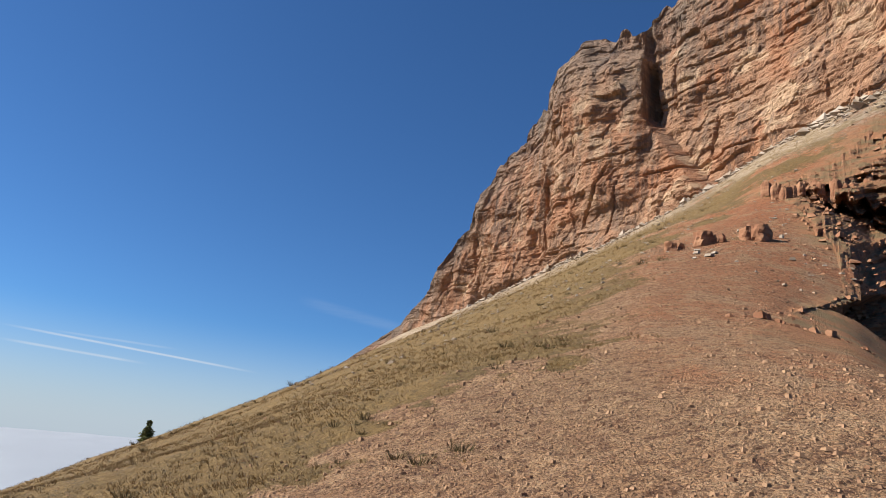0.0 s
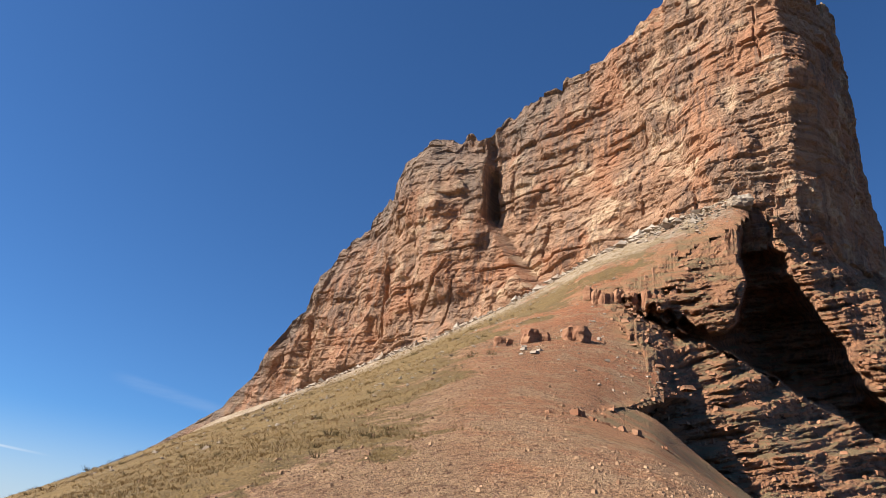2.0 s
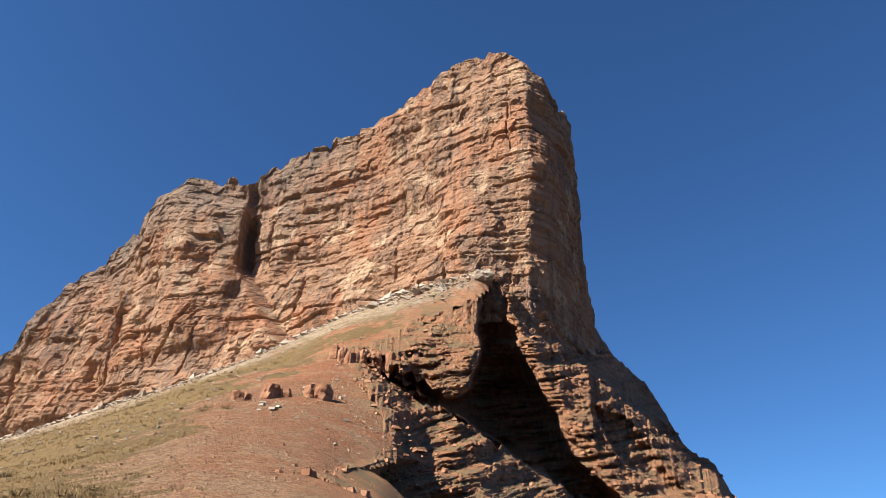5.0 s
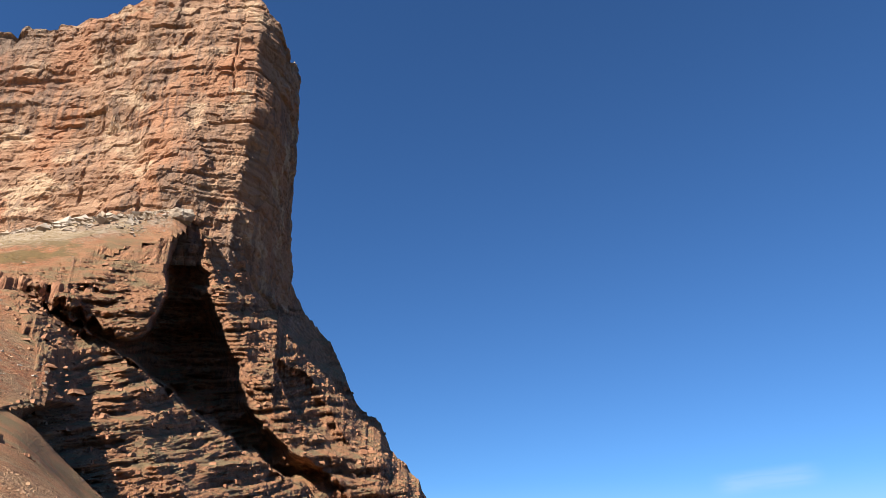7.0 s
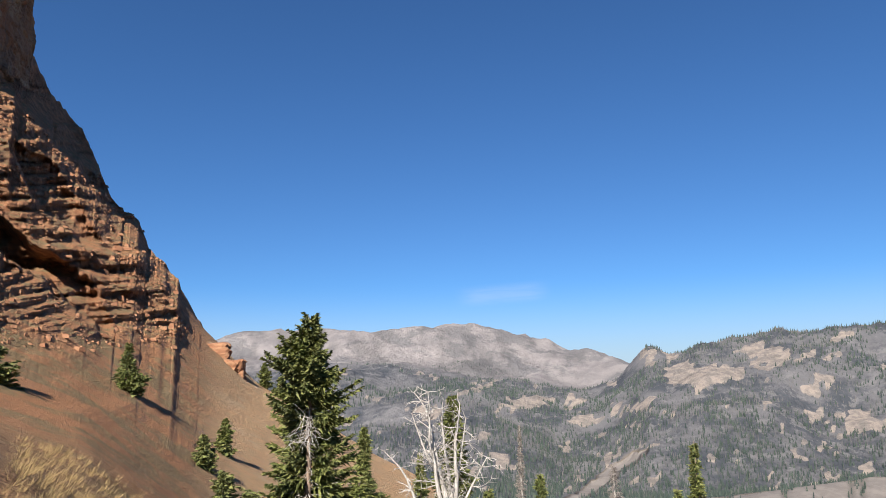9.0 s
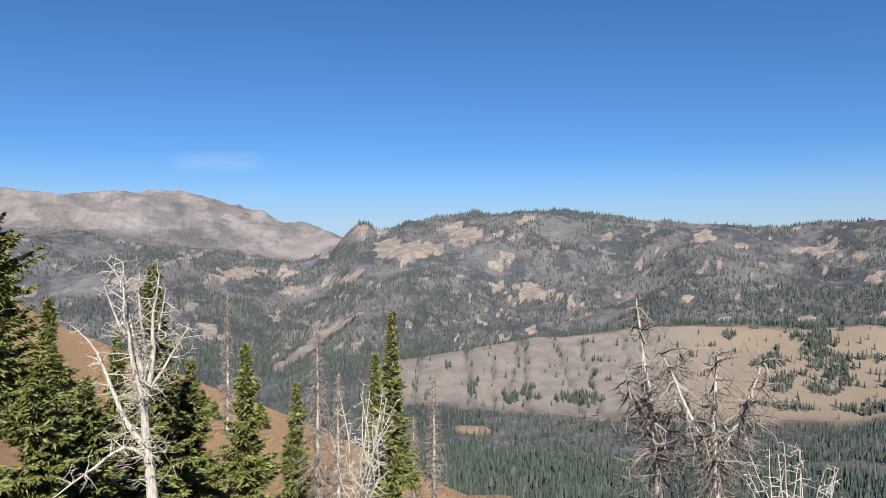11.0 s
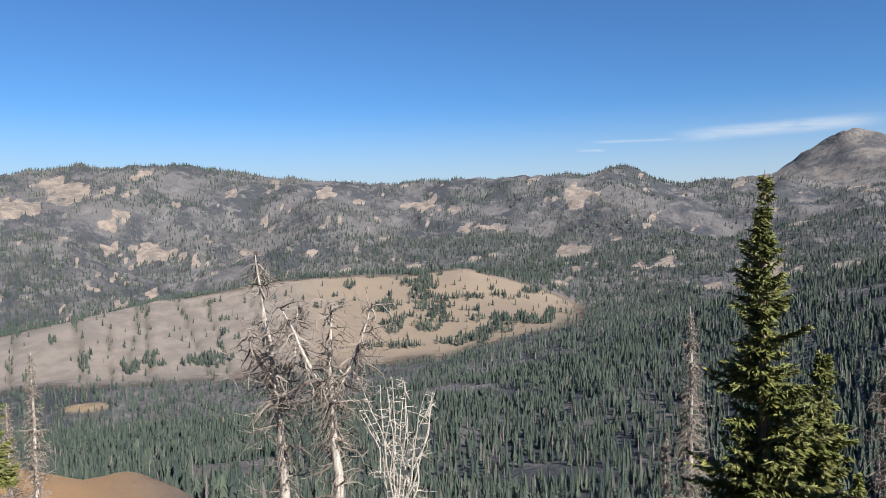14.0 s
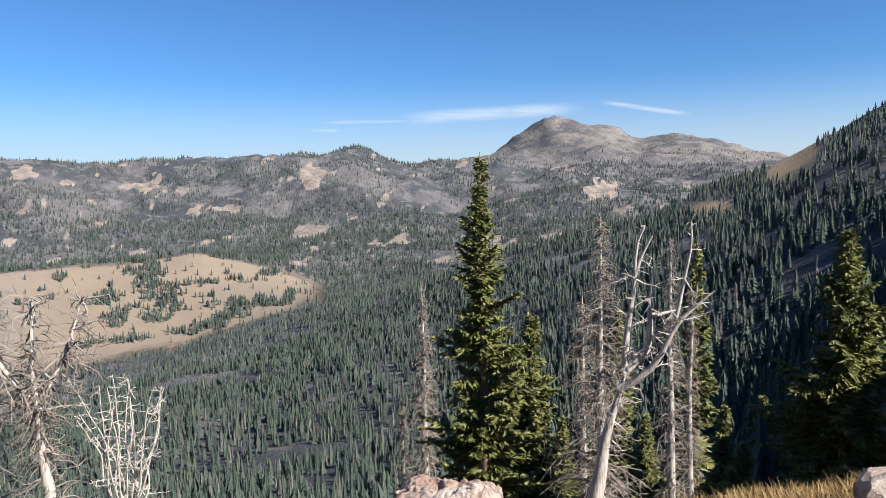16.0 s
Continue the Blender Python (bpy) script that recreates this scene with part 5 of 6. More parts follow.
def conifer(name, label, az, r, height, width, seed, bare=0.05, density=1.0, group="near conifers", lean=0.0, thin_low=0.0, dead=False, taper=0.95, bare_front=0.0):
    """A spruce or fir: trunk, limbs in whorls, and sprays of needles on them."""
    rng = np.random.default_rng(seed)
    x, y, z = at_bearing(az, r)
    tree = thing(name, label, "dead tree" if dead else "tree", group, at=pose(x, y, z - 0.15, 0, lean, 0))
    trunk, wood, dry = Pile(), Pile(), Pile()
    n = 14
    zz = np.linspace(0, height, n)
    wob = np.stack([0.05 * fbm(zz / 3, zz * 0 + seed, 0, 2, seed), 0.05 * fbm(zz / 3, zz * 0 + seed, 3, 2, seed + 1), zz], 1)
    base_r = 0.013 * height + 0.03
    trunk.put(*tube(wob, base_r * (1 - zz / height) ** 0.85 + 0.012, 8))
    h = height * bare
    tri = []
    while h < height * 0.985:
        t = h / height
        reach = width * 0.60 * min(1.0, (1 - t) ** taper * 1.05 + 0.03) * (1 - thin_low * max(0, 0.4 - t) / 0.4)
        for k in range(int(rng.integers(6, 10))):
            if rng.uniform() > density:
                continue
            a = rng.uniform(0, 2 * np.pi)
            ln = reach * rng.uniform(0.6, 1.1) * (1.0 + 0.8 * float(vnoise(h * 0.9 + seed, a * 1.3, seed * 0.7, 77)[0])) + 0.06
            rise = (-0.25 + 0.75 * t + rng.normal(0, 0.10)) if not dead else (-0.35 + 0.6 * t + rng.normal(0, 0.25))
            pts, rad = limb(rng, (0, 0, h + rng.uniform(-0.12, 0.12)), a, rise, ln, (0.008 + 0.010 * ln) if not dead else (max(0.014, 0.0005 * r) + 0.012 * ln), 0.16 if not dead else 0.4, 0.25 - 0.5 * (0 if dead else 1), 4)
            facing = abs((a - math.atan2(-y, -x) + math.pi) % (2 * math.pi) - math.pi)
            if t < 0.68 and facing < 0.75 and rng.uniform() < bare_front:
                stub, sr = limb(rng, (0, 0, h), a, rng.normal(-0.15, 0.2), ln * 0.6, 0.030, 0.5, 0.25, 5)
                dry.put(*tube(stub, sr, 4))
                for q in range(5):
                    tw, tr = limb(rng, stub[rng.integers(1, 6)], a + rng.normal(0, 0.9), rng.normal(-0.2, 0.5), ln * rng.uniform(0.15, 0.4), 0.017, 0.5, 0.4, 2)
                    dry.put(*tube(tw, tr, 3))
                continue
            if dead or k < 3:
                wood.put(*tube(pts[::2] if not dead else pts, rad[::2] if not dead else rad, 3))
            if dead:
                for q in range(int(3 + ln * 5)):
                    i = rng.integers(1, 5)
                    tw, tr = limb(rng, pts[i], a + rng.choice((-1, 1)) * rng.uniform(0.4, 1.3), rng.normal(-0.25, 0.5), rng.uniform(0.2, 0.6) * (0.4 + ln * 0.4), max(0.0105, 0.00045 * r), 0.5, 0.3, 1)
                    wood.put(*tube(tw, tr, 3))
                continue
            m = max(6, int(ln * min(34, max(12, 1050 / r))))
            s = rng.uniform(0.10, 1.0, m)
            px = np.stack([np.interp(s * 4, np.arange(5), pts[:, q]) for q in range(3)], 1)
            for side in (-1, 1):
                ang = a + side * rng.uniform(0.2, 1.2, m)
                sl = ((0.15 + 0.26 * (1 - s) * min(ln, 1.8)) * max(1.0, min(1.6, r / 34))) * rng.uniform(0.5, 1.4, m)
                d = np.stack([np.cos(ang), np.sin(ang), rng.normal(-0.12, 0.30, m)], 1)
                w = np.stack([-np.sin(ang), np.cos(ang), rng.normal(0.0, 0.8, m)], 1)
                ww = (0.10 * sl + 0.012 + 0.0005 * r)[:, None]
                tri.append(np.stack([px + w * ww, px + d * sl[:, None], px - w * ww], 1))
        h += (0.16 + 0.020 * height * (1 - t) * 0.55) * rng.uniform(0.6, 1.3)
    part("trunk", trunk.mesh("trunk", SNAG if dead else BARK, True), tree, "bleached bare trunk" if dead else "")
    tagged(part("bare_crown" if dead else "framework", wood.mesh("framework", TWIG), tree, "bare grey twigs" if dead else ""), kind="stuff")
    if dry.v:
        tagged(part("deadwood", dry.mesh("deadwood", SNAG), tree, "bare grey dead lower limbs"), kind="stuff")
    if not dead:
        q = np.vstack(tri)
        f = np.arange(len(q) * 3).reshape(-1, 3)
        tagged(part("crown", mesh_of("crown", q.reshape(-1, 3), f, NEEDLES), tree), kind="stuff")
    return tree


def snag(name, label, az, r, seed, stems, twigs=1.0, base_z=None, group="dead trees", up_from=0.25, twig_len=1.0, curl=0.35, bleached=False, fall=0.0, stout=1.0):
    """A dead tree: crooked stems given as (points, radius), with bare limbs on each."""
    rng = np.random.default_rng(seed)
    x, y, z = at_bearing(az, r)
    z = z - 0.15 if base_z is None else base_z
    fine = max(0.0105, 0.00048 * r)
    tree = thing(name, label, "dead tree", group, at=pose(x, y, z, 0, 0, az))
    wood = Pile()
    for k, (pts, r0) in enumerate(stems):
        p = np.array(pts, float)
        s = np.r_[0, np.cumsum(np.linalg.norm(np.diff(p, axis=0), axis=1))]
        n = max(8, int(s[-1] / 0.35))
        u = np.linspace(0, s[-1], n)
        c = np.stack([np.interp(u, s, p[:, i]) for i in range(3)], 1)
        c[1:-1] = (c[:-2] + 2 * c[1:-1] + c[2:]) / 4
        c[:, :2] += 0.05 * np.stack([fbm(u / 0.8, u * 0 + seed + k, 0, 2, 7), fbm(u / 0.8, u * 0 + seed + k, 5, 2, 9)], 1)
        rad = np.linspace(r0, 0.016, n) ** 1.0
        st = Pile()
        st.put(*tube(c, rad, 7))
        part("trunk" if k == 0 else "limb", st.mesh("stem", SNAG, True), tree)
        count = int(s[-1] * 11 * twigs)
        for q in range(count):
            i = rng.integers(int(n * (up_from if k == 0 else 0.1)), n)
            ln = twig_len * rng.uniform(0.35, 1.25) * (0.5 + 0.5 * (1 - i / n))
            a = rng.uniform(0, 6.28)
            tw, tr = limb(rng, c[i], a, rng.normal(0.15 - 0.6 * fall, 0.45), ln, (fine * 1.3 + 0.012 * ln) * stout, curl, rng.uniform(-0.5, 0.6) + fall, 5)
            wood.put(*tube(tw, tr, 3))
            for e in range(int(2 + 3 * ln)):
                b = rng.integers(2, 6)
                tw2, tr2 = limb(rng, tw[b], a + rng.choice((-1, 1)) * rng.uniform(0.4, 1.2), rng.normal(0.2, 0.5), ln * rng.uniform(0.25, 0.6), fine, 0.5, rng.uniform(-0.4, 0.6), 1)
                wood.put(*tube(tw2, tr2, 3))
    tagged(part("bare_crown", wood.mesh("bare_crown", SNAG if bleached else TWIG), tree), kind="stuff")
    return tree


# ---- forests ----
def crown_shape(tiers, sides, seed, slim=0.17):
    """A small jagged conifer, one unit high."""
    rng = np.random.default_rng(seed)
    vs, fs = [], []
    for k in range(tiers):
        z0 = 0.06 + 0.86 * k / tiers
        z1 = min(1.0, z0 + (1.45 + 0.3 * (k % 2)) / tiers) if k < tiers - 1 else 1.0
        rad = slim * (1 - z0) ** 0.8 * rng.uniform(0.85, 1.15) + 0.012
        b = len(vs)
        vs.append((rng.normal(0, 0.008), rng.normal(0, 0.008), z1))
        for i in range(sides * 2):
            a = (i + rng.uniform(-0.3, 0.3)) / (sides * 2) * 2 * np.pi
            q = rad * (rng.uniform(0.85, 1.2) if i % 2 == 0 else rng.uniform(0.45, 0.65))
            vs.append((math.cos(a) * q, math.sin(a) * q, z0 + (0.0 if i % 2 == 0 else 0.35 / tiers) + rng.normal(0, 0.01)))
        for i in range(sides * 2):
            fs.append((b, b + 1 + i, b + 1 + (i + 1) % (sides * 2)))
    return np.array(vs), np.array(fs)


def cone_shape(sides, slim):
    vs = [(0, 0, 1.0)] + [(math.cos(i / sides * 6.283) * slim, math.sin(i / sides * 6.283) * slim, 0.0) for i in range(sides)]
    return np.array(vs), np.array([(0, 1 + i, 1 + (i + 1) % sides) for i in range(sides)])


def forest(name, label, shapes, x, y, size, dead, rng, kind="stuff"):
    vv, ff, tone, dd, n = [], [], [], [], 0
    which = rng.integers(0, len(shapes), len(x))
    for k, (bv, bf) in enumerate(shapes):
        m = which == k
        if not m.any():
            continue
        s = size[m]
        st = np.stack([np.where(dead[m], 0.55, 1.0) * rng.uniform(0.8, 1.25, m.sum())] * 2 + [np.ones(m.sum())], 1)
        v, f = joined(bv, bf, x[m], y[m], ground_at(x[m], y[m]) - 0.05 * s, s, rng.uniform(0, 6.28, m.sum()), stretch=st)
        vv.append(v)
        ff.append(f + n)
        n += len(v)
        tone.append(np.repeat(rng.uniform(0, 1, m.sum()), len(bv)))
        dd.append(np.repeat(np.where(dead[m], rng.uniform(0.6, 1, m.sum()), 0.0), len(bv)))
    me = mesh_of(name, np.vstack(vv), np.vstack(ff), FOREST, False, {"tone": np.concatenate(tone), "dead": np.concatenate(dd)})
    return tagged(new(name, me), label, "forest", kind=kind)


def by_area(n, az0, az1, r0, r1, rng):
    az = rng.uniform(min(az0, az1), max(az0, az1), n)
    r = np.sqrt(rng.uniform(r0 * r0, r1 * r1, n))
    a = np.radians(az)
    return az, r, -np.sin(a) * r, np.cos(a) * r


def build_forests():
    rng = np.random.default_rng(21)
    rich = [crown_shape(5, 4, s, 0.16) for s in range(4)]
    plain = [crown_shape(3, 3, 10 + s, 0.17) for s in range(3)]
    cheap = [crown_shape(2, 3, 20 + s, 0.17) for s in range(2)]
    # the near valley side
    az, r, x, y = by_area(26000, -66, -192, 110, 720, rng)
    open_ = fbm(x / 70, y / 70, 0, 4, 201)
    keep = (open_ > -0.33) & ~((az > -112) & (r < 330) & (fbm(x / 60, y / 60, 0, 3, 202) < 0.05))
    keep &= ~((az > -76) & (r < 300)) & ~((az > -112) & (r < 190)) & (ground_at(x, y, MASKS["bare"]) < 0.3)
    crest = np.degrees(np.arctan2(ground_at(x, y) - EYE, r)) - np.interp(-az, [174, 176.3, 177.8, 180.2, 183.5], [9, -0.6, -0.9, 0.3, 1.6])
    keep &= (crest < 0) | (rng.uniform(0, 1, len(x)) < 0.45)
    x, y, r = x[keep], y[keep], r[keep]
    size = 3.6 + 8.5 * rng.beta(1.8, 2.4, len(x))
    for m, shapes, nm in ((r < 430, rich, "valley_forest"), (r >= 430, plain, "valley_side_forest")):
        forest(nm, "dense dark green spruce forest on the valley side", shapes, x[m], y[m], size[m], rng.uniform(0, 1, m.sum()) < 0.08, rng)
    az, r, x, y = by_area(2500, -112, -192, 55, 300, rng)
    keep = fbm(x / 40, y / 40, 0, 3, 209) > -0.4
    x, y, r = x[keep], y[keep], r[keep]
    deep = [crown_shape(8, 5, 30 + s, 0.20) for s in range(5)]
    forest("slope_forest", "spruce forest on the steep slope below the edge", deep, x, y, rng.uniform(5, 10.5, len(x)), rng.uniform(0, 1, len(x)) < 0.12, rng)
    az, r, x, y = by_area(19000, -62, -180, 700, 1400, rng)
    keep = (ground_at(x, y, MASKS["meadow"]) < 0.25) & (fbm(x / 90, y / 90, 0, 4, 203) > -0.35) & (az > -175) & (ground_at(x, y, MASKS["bare"]) < 0.4)
    x, y = x[keep], y[keep]
    forest("valley_floor_forest", "dark conifer forest along the valley floor", plain, x, y, rng.uniform(5.5, 12, len(x)), rng.uniform(0, 1, len(x)) < 0.12, rng)
    # groves and single trees on the meadow hill
    az, r, x, y = by_area(30000, -94, -143, 1040, 1480, rng)
    lean = np.degrees(np.arctan2(ground_at(x, y) - EYE, r))
    grove = np.zeros(len(x))
    for a0, e0, wa, we in ((-128.5, -6.5, 0.9, 1.72), (-129.8, -8.2, 1.3, 1.23), (-125.8, -7.8, 1.3, 0.69), (-126.4, -9.6, 0.7, 0.55), (-129.0, -9.7, 1.1, 0.57), (-134.8, -9.5, 1.8, 0.82), (-136.9, -8.9, 1.0, 0.47), (-132.6, -7.2, 3.0, 0.25), (-137.3, -6.8, 0.8, 0.25),
                           (-138.9, -8.9, 0.5, 0.55), (-132.6, -10.5, 1.1, 0.31), (-130.1, -10.8, 1.3, 0.31), (-122.8, -6.1, 0.4, 0.41), (-127.2, -11.0, 2.3, 0.26), (-107.5, -11.2, 1.2, 0.5), (-111.5, -11.2, 1.4, 0.5), (-103.0, -10.9, 0.4, 0.7), (-106.8, -5.9, 0.8, 0.2)):
        grove = np.maximum(grove, np.exp(-((az - a0) / wa) ** 2 - ((lean - e0) / we) ** 2))
    grove = grove + 1.0 * fbm(x / 30, y / 30, 0, 4, 204, 0.7)
    keep = (grove > 0.48) & (rng.uniform(0, 1, len(x)) < 0.75) | (rng.uniform(0, 1, len(x)) < 0.006) | (rng.uniform(0, 1, len(x)) < 0.10 * ground_at(x, y, MASKS["rill"]))
    keep &= ground_at(x, y, MASKS["meadow"]) > 0.2
    x, y = x[keep], y[keep]
    forest("meadow_groves", "groves of small conifers scattered over the meadow hill", plain, x, y, rng.uniform(7, 14, len(x)), rng.uniform(0, 1, len(x)) < 0.1, rng)
    # the far side
    az, r, x, y = by_area(50000, -58, -192, 1380, 3050, rng)
    patch = fbm(x / 240, y / 240, 0, 5, 205)
    thick = smooth(2500, 1500, r)
    keep = (az > -174) & (patch > -0.18 - 0.4 * thick) & (ground_at(x, y, MASKS["meadow"]) < 0.3) & (ground_at(x, y, MASKS["talus"]) < 0.35 + 0.3 * rng.uniform(0, 1, len(x)))
    x, y, r = x[keep], y[keep], r[keep]
    dead = rng.uniform(0, 1, len(x)) < 0.15 + 0.55 * smooth(1600, 2400, r) * smooth(-0.3, 0.3, fbm(x / 500, y / 500, 0, 3, 206))
    size = rng.uniform(8, 17, len(x))
    tiny = [cone_shape(5, 0.17), cone_shape(4, 0.15)]
    for m, shapes, nm in ((r < 2100, cheap, "far_forest"), (r >= 2100, tiny, "skyline_forest")):
        forest(nm, "living and beetle-killed grey conifers on the far slopes", shapes, x[m], y[m], size[m], dead[m], rng)
    az, r, x, y = by_area(15000, -80, -165, 1430, 2250, rng)
    keep = (fbm(x / 200, y / 200, 0, 4, 211) > -0.25) & (ground_at(x, y, MASKS["meadow"]) < 0.3) & (ground_at(x, y, MASKS["talus"]) < 0.5)
    x, y = x[keep], y[keep]
    forest("dark_forest", "dark unbroken conifer forest behind the meadow hill", cheap, x, y, rng.uniform(9, 16, len(x)), rng.uniform(0, 1, len(x)) < 0.12, rng)
    # thin timber on the foot of the far peaks
    az, r, x, y = by_area(14000, -60, -180, 3000, 3900, rng)
    keep = fbm(x / 300, y / 300, 0, 4, 208) > 0.0 + 0.5 * smooth(3200, 3800, r)
    x, y = x[keep], y[keep]
    forest("timberline_forest", "sparse timber below the far bare peaks", cheap, x, y, rng.uniform(8, 14, len(x)), rng.uniform(0, 1, len(x)) < 0.5, rng)


build_scree()
build_grass()
build_forests()

# ---- near trees ----
def to_top(az, r, top_el):
    return max(2.5, EYE + r * math.tan(radians(top_el)) - at_bearing(az, r)[2] + 0.15)


def conifer_to(az, r, top_el, width, seed, label="green spruce on the steep slope", **more):
    name = "dead_spruce" if more.get("dead") else "spruce"
    if more.get("dead"):
        more.setdefault("group", "dead trees")
    return conifer(name, label, az, r, to_top(az, r, top_el), width, seed, **more)


DEAD = "dead grey spruce bristling with fine twigs"
conifer_to(-67.5, 37.6, 5.9, 6.4, 1, "tall dense green spruce with a bare lower trunk", bare=0.17, taper=0.62, bare_front=0.93)
conifer_to(-78.6, 40, -0.4, 4.6, 5, "dark full spruce behind a bleached snag", bare=0.02)
conifer_to(-71.3, 33, -6.8, 3.4, 6, bare=0.02)
conifer_to(-74.2, 35, -8.5, 3.2, 7, bare=0.02)
conifer_to(-65.2, 39, -7.0, 3.6, 8, bare=0.02)
conifer_to(-81.2, 43, -7.5, 3.4, 9, bare=0.02)
for az, r, el, w, s in ((-61.3, 45, -7.9, 2.6, 11), (-63.1, 46, -7.7, 2.4, 12), (-61.3, 72, -1.9, 2.2, 13), (-64.0, 148, 2.3, 2.6, 14), (-65.2, 148, 1.2, 2.4, 15),
                        (-71.7, 62, -2.8, 3.2, 16), (-68.8, 60, -6, 3.0, 17), (-80.6, 112, -9.2, 2.6, 18), (-81.9, 112, -10, 2.6, 19), (-82.8, 112, -11, 2.2, 20),
                        (-86.2, 118, -11.2, 2.8, 21), (-59.8, 60, -6.4, 1.9, 22), (-76.0, 84, -4.8, 2.4, 23)):
    conifer_to(az, r, el, w, s, "small green spruce on the orange slope", group="small conifers", bare=0.02)
conifer_to(-85.2, 45, -6.5, 3.4, 24, "green spruce with thin patchy foliage", bare=0.05, density=0.85)
conifer_to(-89.0, 46, -9.7, 2.6, 25, bare=0.03)
conifer_to(-96.6, 51, -4.2, 3.0, 26, "slim pointed green spruce", bare=0.05, density=0.8)
conifer_to(-95.2, 60, -7.5, 2.6, 27, bare=0.05)
conifer_to(-83.8, 95, -2.8, 1.8, 28, DEAD, dead=True)
conifer_to(-90.7, 45, -5.7, 2.6, 29, DEAD, dead=True)
conifer_to(-99.9, 55, -9.3, 2.4, 30, DEAD, dead=True)
conifer_to(-92.3, 50, -9.0, 2.2, 31, DEAD, dead=True)
conifer_to(-98.3, 62, -12.5, 2.2, 32, DEAD, dead=True)
conifer_to(-154.5, 30.3, 2.4, 5.8, 2, "tall green spruce in full sun above the drop", bare=0.02, taper=1.15, density=0.85)
conifer_to(-158.4, 33, -10.4, 4.0, 33, "dark spruce half hidden in shade", bare=0.02)
conifer_to(-156.6, 36, -13, 4.0, 34, "dark spruce half hidden in shade", bare=0.02)
conifer_to(-149.6, 48, -7.8, 3.4, 4, DEAD, dead=True)
conifer_to(-147.7, 50, -17, 2.4, 35, DEAD, dead=True)
conifer_to(-163.8, 19.5, -2.9, 2.7, 36, DEAD, dead=True)
conifer_to(-162.4, 21, -9, 2.0, 37, DEAD, dead=True)
conifer_to(-169.1, 24, -4.6, 1.2, 38, "thin dead pole with short broken twigs", dead=True)
conifer_to(-170.6, 26, -8, 0.9, 39, "thin dead pole with short broken twigs", dead=True)
conifer_to(-171.0, 27.5, -5, 1.9, 40, "narrow green spruce among dead poles", bare=0.12, density=0.7)
conifer_to(-165.2, 30, -10, 2.2, 41, "narrow green spruce among dead poles", bare=0.1)
conifer_to(179.0, 30, -3.9, 5.0, 3, "full green spruce beside the grassy edge", bare=0.01)
for az, r, el, w, s in ((-176.0, 60, -16, 3.6, 42), (-173.3, 62, -17, 3.4, 43), (-177.6, 66, -16.5, 3.6, 44), (-167.4, 52, -18, 3.0, 45), (-160.8, 48, -18.5, 3.4, 46), (-174.6, 50, -19.5, 3.0, 47)):
    conifer_to(az, r, el, w, s, "bushy spruce in the shade of the hillside", group="small conifers", bare=0.02)
conifer_to(22.0, 98, -0.1, 1.3, 48, "small lone spruce on the grassy skyline", group="small conifers", bare=0.02)
conifer_to(-54.3, 70, 3.8, 2.4, 49, "small green spruce on the red slope", group="small conifers", bare=0.02)
conifer_to(-46.0, 45, 3.9, 1.9, 50, "small sparse spruce on the red slope", group="small conifers", bare=0.02, density=0.6)

# bleached snags; local x runs to the right of the line of sight, y away
snag("snag", "bleached forked snag leaning over the slope", -78.4, 25, 61, base_z=-8.3, bleached=True, stems=
     [([(.3, 0, 0), (.14, 0, 2.1), (0, 0, 3.7), (-.13, 0, 5.1), (-.22, .1, 6.6), (-.58, .1, 8.3), (-.85, .1, 9.5), (-1.2, .1, 9.9)], .24), ([(0, 0, 3.8), (-.68, .1, 4.9), (-1.13, .2, 6.1), (-1.66, .2, 7.4), (-2.28, .2, 8.0)], .11),
      ([(-.1, 0, 5.2), (.15, -.1, 6.8), (.16, -.2, 8.3), (.35, -.2, 9.5)], .11), ([(-.13, 0, 5.2), (-.45, -.2, 6.8), (-.67, -.3, 8.3), (-.7, -.3, 9.9)], .10), ([(-.1, 0, 5.6), (.62, .1, 6.7), (1.2, .2, 7.7)], .06),
      ([(-.1, 0, 5.3), (-.1, .4, 7.0), (-.3, .6, 8.6), (-.2, .7, 9.7)], .08), ([(-.15, 0, 6.0), (.3, .3, 7.6), (.55, .4, 9.0)], .06), ([(-.3, 0, 6.9), (-.9, .1, 7.9), (-1.3, .1, 9.2)], .05),
      ([(-.1, 0, 3.7), (-.68, -.2, 4.2), (-1.6, -.4, 3.5), (-2.8, -.5, 2.7)], .07)], twigs=0.8, curl=0.3, twig_len=0.9)
snag("snag", "gnarled dead pine with drooping curled limbs", -117.6, 23, 62, base_z=-11.8, stems=
     [([(0, 0, 0), (-.1, 0, 5), (-.25, 0, 8.0), (-.55, 0, 10.4), (-.75, 0, 12.3)], .25), ([(-.2, 0, 7.5), (.3, .1, 8.7), (.5, .2, 10.5)], .08), ([(-.3, 0, 8), (-.9, .1, 9), (-1.1, 0, 9.9)], .07)], twigs=1.9, twig_len=1.45, stout=1.5, curl=0.6, up_from=0.10, fall=0.55)
snag("snag", "gnarled dead pine with drooping curled limbs", -121.6, 21.5, 63, base_z=-10.2, stems=
     [([(0, 0, 0), (0, 0, 4), (-.15, 0, 7.0), (-.1, .1, 9.2)], .24), ([(-.1, 0, 6.2), (-.8, 0, 7.4), (-1.5, .1, 9.1)], .09), ([(0, 0, 6.5), (.7, 0, 7.8), (1.1, .1, 9.0)], .08)], twigs=2.0, twig_len=1.4, stout=1.5, curl=0.6, up_from=0.10, fall=0.55)
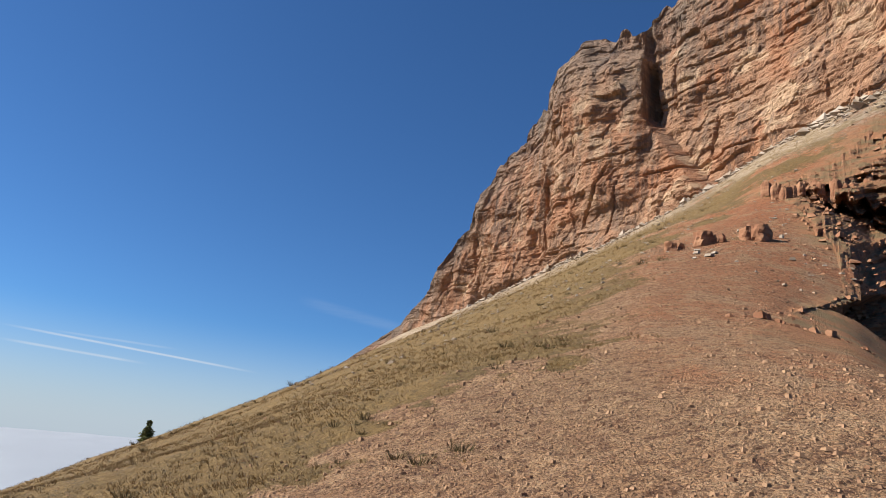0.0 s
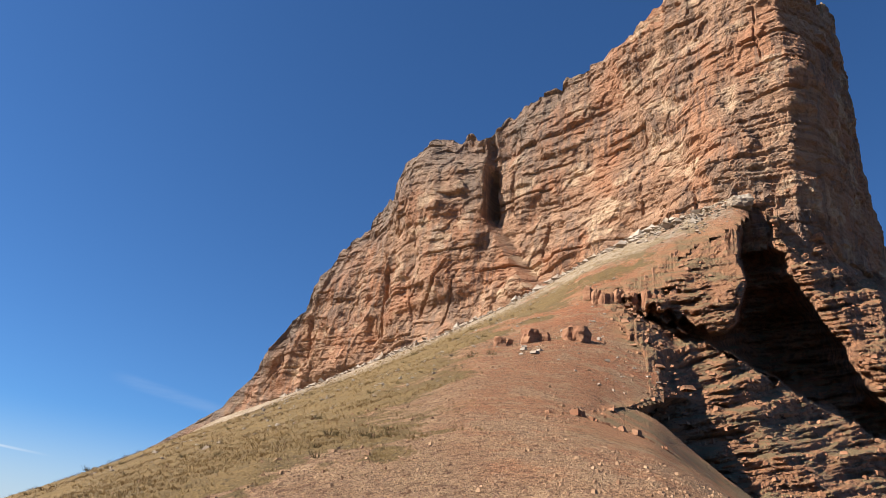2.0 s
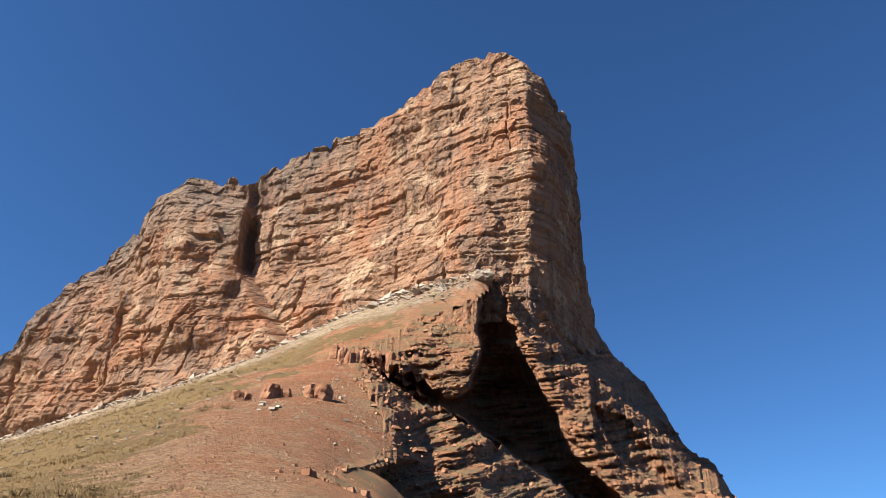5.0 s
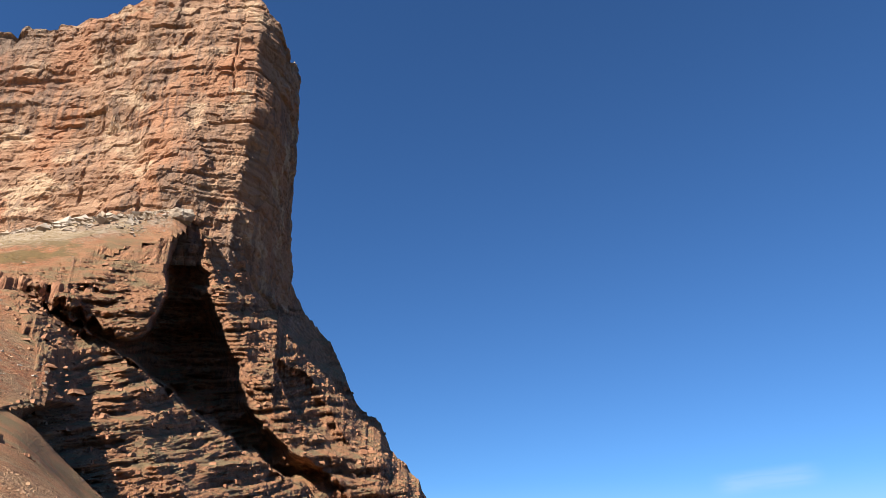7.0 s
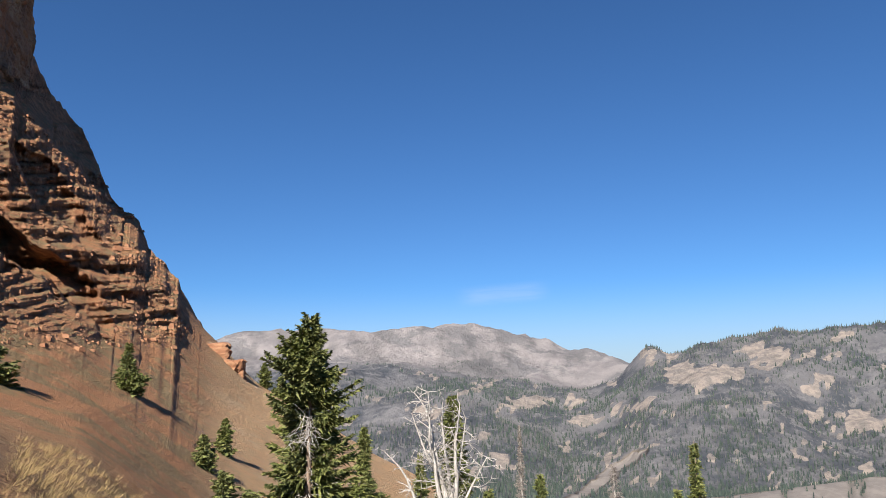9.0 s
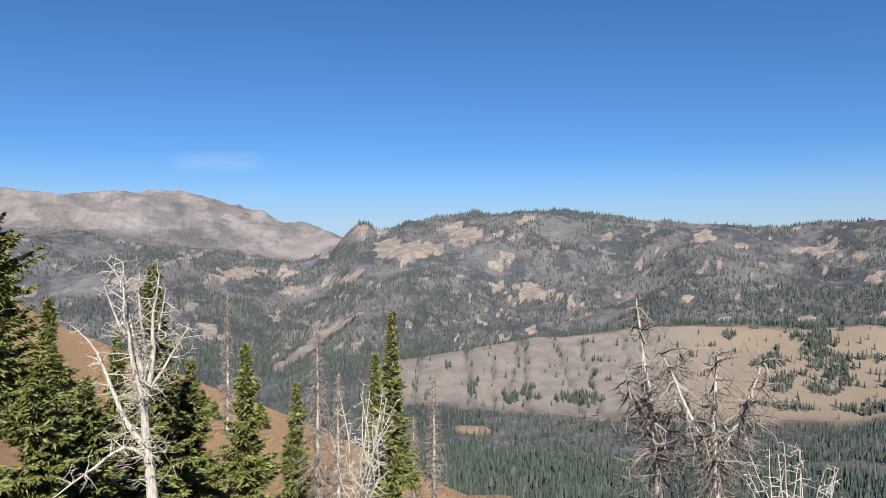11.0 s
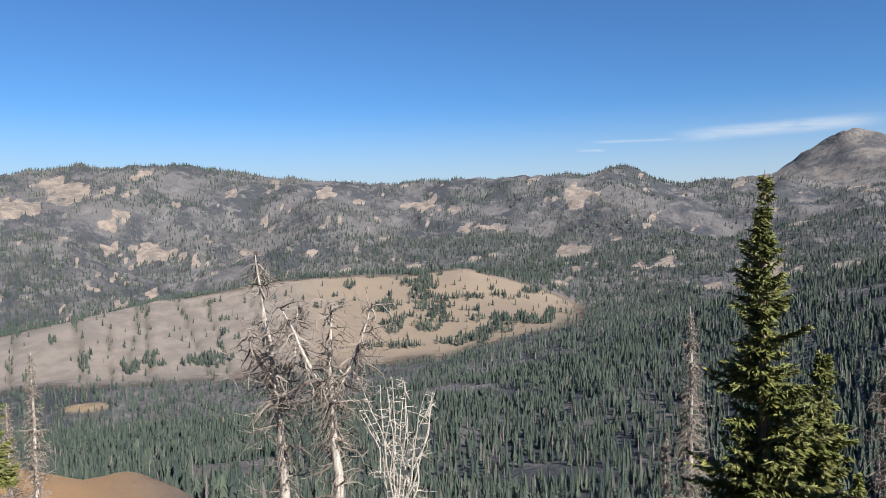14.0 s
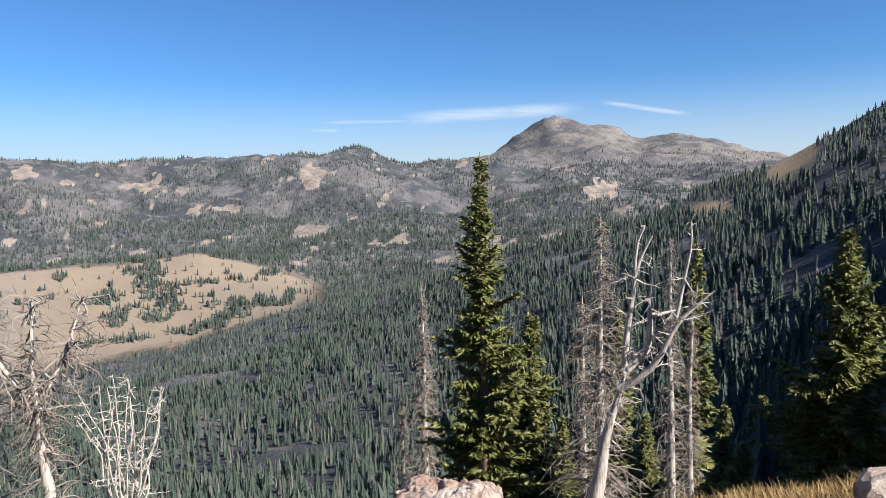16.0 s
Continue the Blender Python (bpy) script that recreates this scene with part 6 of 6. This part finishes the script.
snag("snag", "massive bleached snag with curving upturned limbs", -163.4, 15.5, 64, base_z=-8.7, bleached=True, stems=
     [([(-.35, 0, 0), (-.2, 0, 2.4), (-.06, 0, 3.45), (.13, 0, 4.5), (.31, 0, 5.4), (.56, 0, 6.2), (.66, 0, 6.5), (.72, 0, 6.7)], .34), ([(.55, 0, 6.3), (.86, .05, 6.5), (1.03, .1, 6.8), (1.09, .1, 7.3), (1.09, .1, 7.9), (1.16, .1, 8.6)], .115),
      ([(.45, 0, 5.95), (.75, -.1, 6.1), (1.03, -.1, 6.3), (1.23, -.15, 6.6), (1.38, -.2, 7.1), (1.56, -.2, 7.5), (1.84, -.2, 7.7), (2.13, -.2, 7.85), (2.3, -.2, 8.1)], .095), ([(.58, 0, 6.3), (.6, .1, 7.2), (.71, .1, 7.8), (.8, .1, 8.4), (.79, .1, 9.15), (1.0, .1, 9.4)], .085),
      ([(1.56, -.2, 7.5), (1.72, -.2, 8.2), (1.85, -.2, 9.0), (1.86, -.2, 9.5)], .045), ([(1.09, .1, 7.5), (1.44, .15, 7.57), (1.64, .2, 7.62)], .06), ([(.8, .1, 8.3), (.95, .1, 8.8), (1.15, .1, 9.2)], .05)], twigs=0.5, twig_len=0.55, up_from=0.7)
for az, r, h, w, s, label in ((-126.2, 31.5, 6.3, 6.4, 65, "white bare dead tree with many upswept stems"), (-94.0, 35, 6.0, 5.4, 66, "white bare dead tree with many upswept stems")):
    rng = np.random.default_rng(s)
    top = to_top(az, r, -13 if az < -100 else -9.7)
    fork = top - h
    stems = [([(0, 0, 0), (0, 0, fork * 0.6), (.05, 0, fork)], .17)]
    for k in range(14):
        a, q = rng.uniform(0, 6.28), rng.uniform(0.15, 1.0)
        dx, dy = math.cos(a) * w * 0.5 * q, math.sin(a) * w * 0.4 * q
        lift = h * (1.0 - 0.45 * q * rng.uniform(0.4, 1))
        stems.append(([(0, 0, fork * rng.uniform(0.75, 1.0)), (dx * .45 + rng.normal(0, .2), dy * .35, fork + lift * .25), (dx * .6 + rng.normal(0, .2), dy * .65, fork + lift * .6), (dx, dy, fork + lift)], .048))
    snag("snag", label, az, r, s, stems, 0.3, twig_len=0.8, up_from=0.8, curl=0.25, bleached=True)

# ---- single rocks ----
boulder("flat-topped pinkish boulder at the edge of the drop", -151.5, 3.9, (1.3, 0.85, 0.85), BOULDER, 13, up=0.06, sub=6, blocky=0.25)
boulder("low pinkish rock beside the boulder", -157.5, 4.1, (0.5, 0.4, 0.5), BOULDER, 4, up=0.03)
boulder("pinkish rock in the dry grass", 176.8, 4.6, (0.6, 0.5, 0.5), BOULDER, 5, up=0.05)
boulder("pale weathered boulder among young spruces", -63.8, 26, (1.5, 1.0, 1.0), PALE, 6)
boulder("blocky orange outcrop on the spur's crest", -61.5, 139, (5.5, 4, 4.4), RUST, 7, blocky=0.7, sink=0.85)
boulder("blocky orange outcrop on the spur's crest", -59.9, 141, (7.0, 4, 3.8), RUST, 8, blocky=0.7, sink=0.9)
boulder("large pale boulder at the foot of the cliff", -36.7, 146, (4.8, 4, 3.4), PALE, 9)
for k, (az, r, s) in enumerate(((-19.4, 66, 1.5), (-20.6, 66, 0.9), (-22.6, 67, 1.2), (-23.4, 67, 1.7), (-16.9, 66, 1.0), (-17.6, 67, 0.7))):
    boulder("squared rust-red block standing out of the scree", az, r, (s * 1.1, s, s * 1.2), RUST, 20 + k, blocky=0.85, sub=3, name="rock_block", group="rock blocks")
rng = np.random.default_rng(91)
for k in range(13):
    az = -24.0 - 0.68 * k + rng.uniform(-0.25, 0.25)
    w = rng.uniform(0.6, 1.25)
    boulder("dark upright pinnacle along the ledge", az, slope_range(az, 20.75 - 0.25 * math.sin(k)), (w, w * 1.1, w * rng.uniform(1.6, 2.9)), RUST, 40 + k, blocky=0.45, sub=4, name="pinnacle", group="pinnacles", sink=0.4)
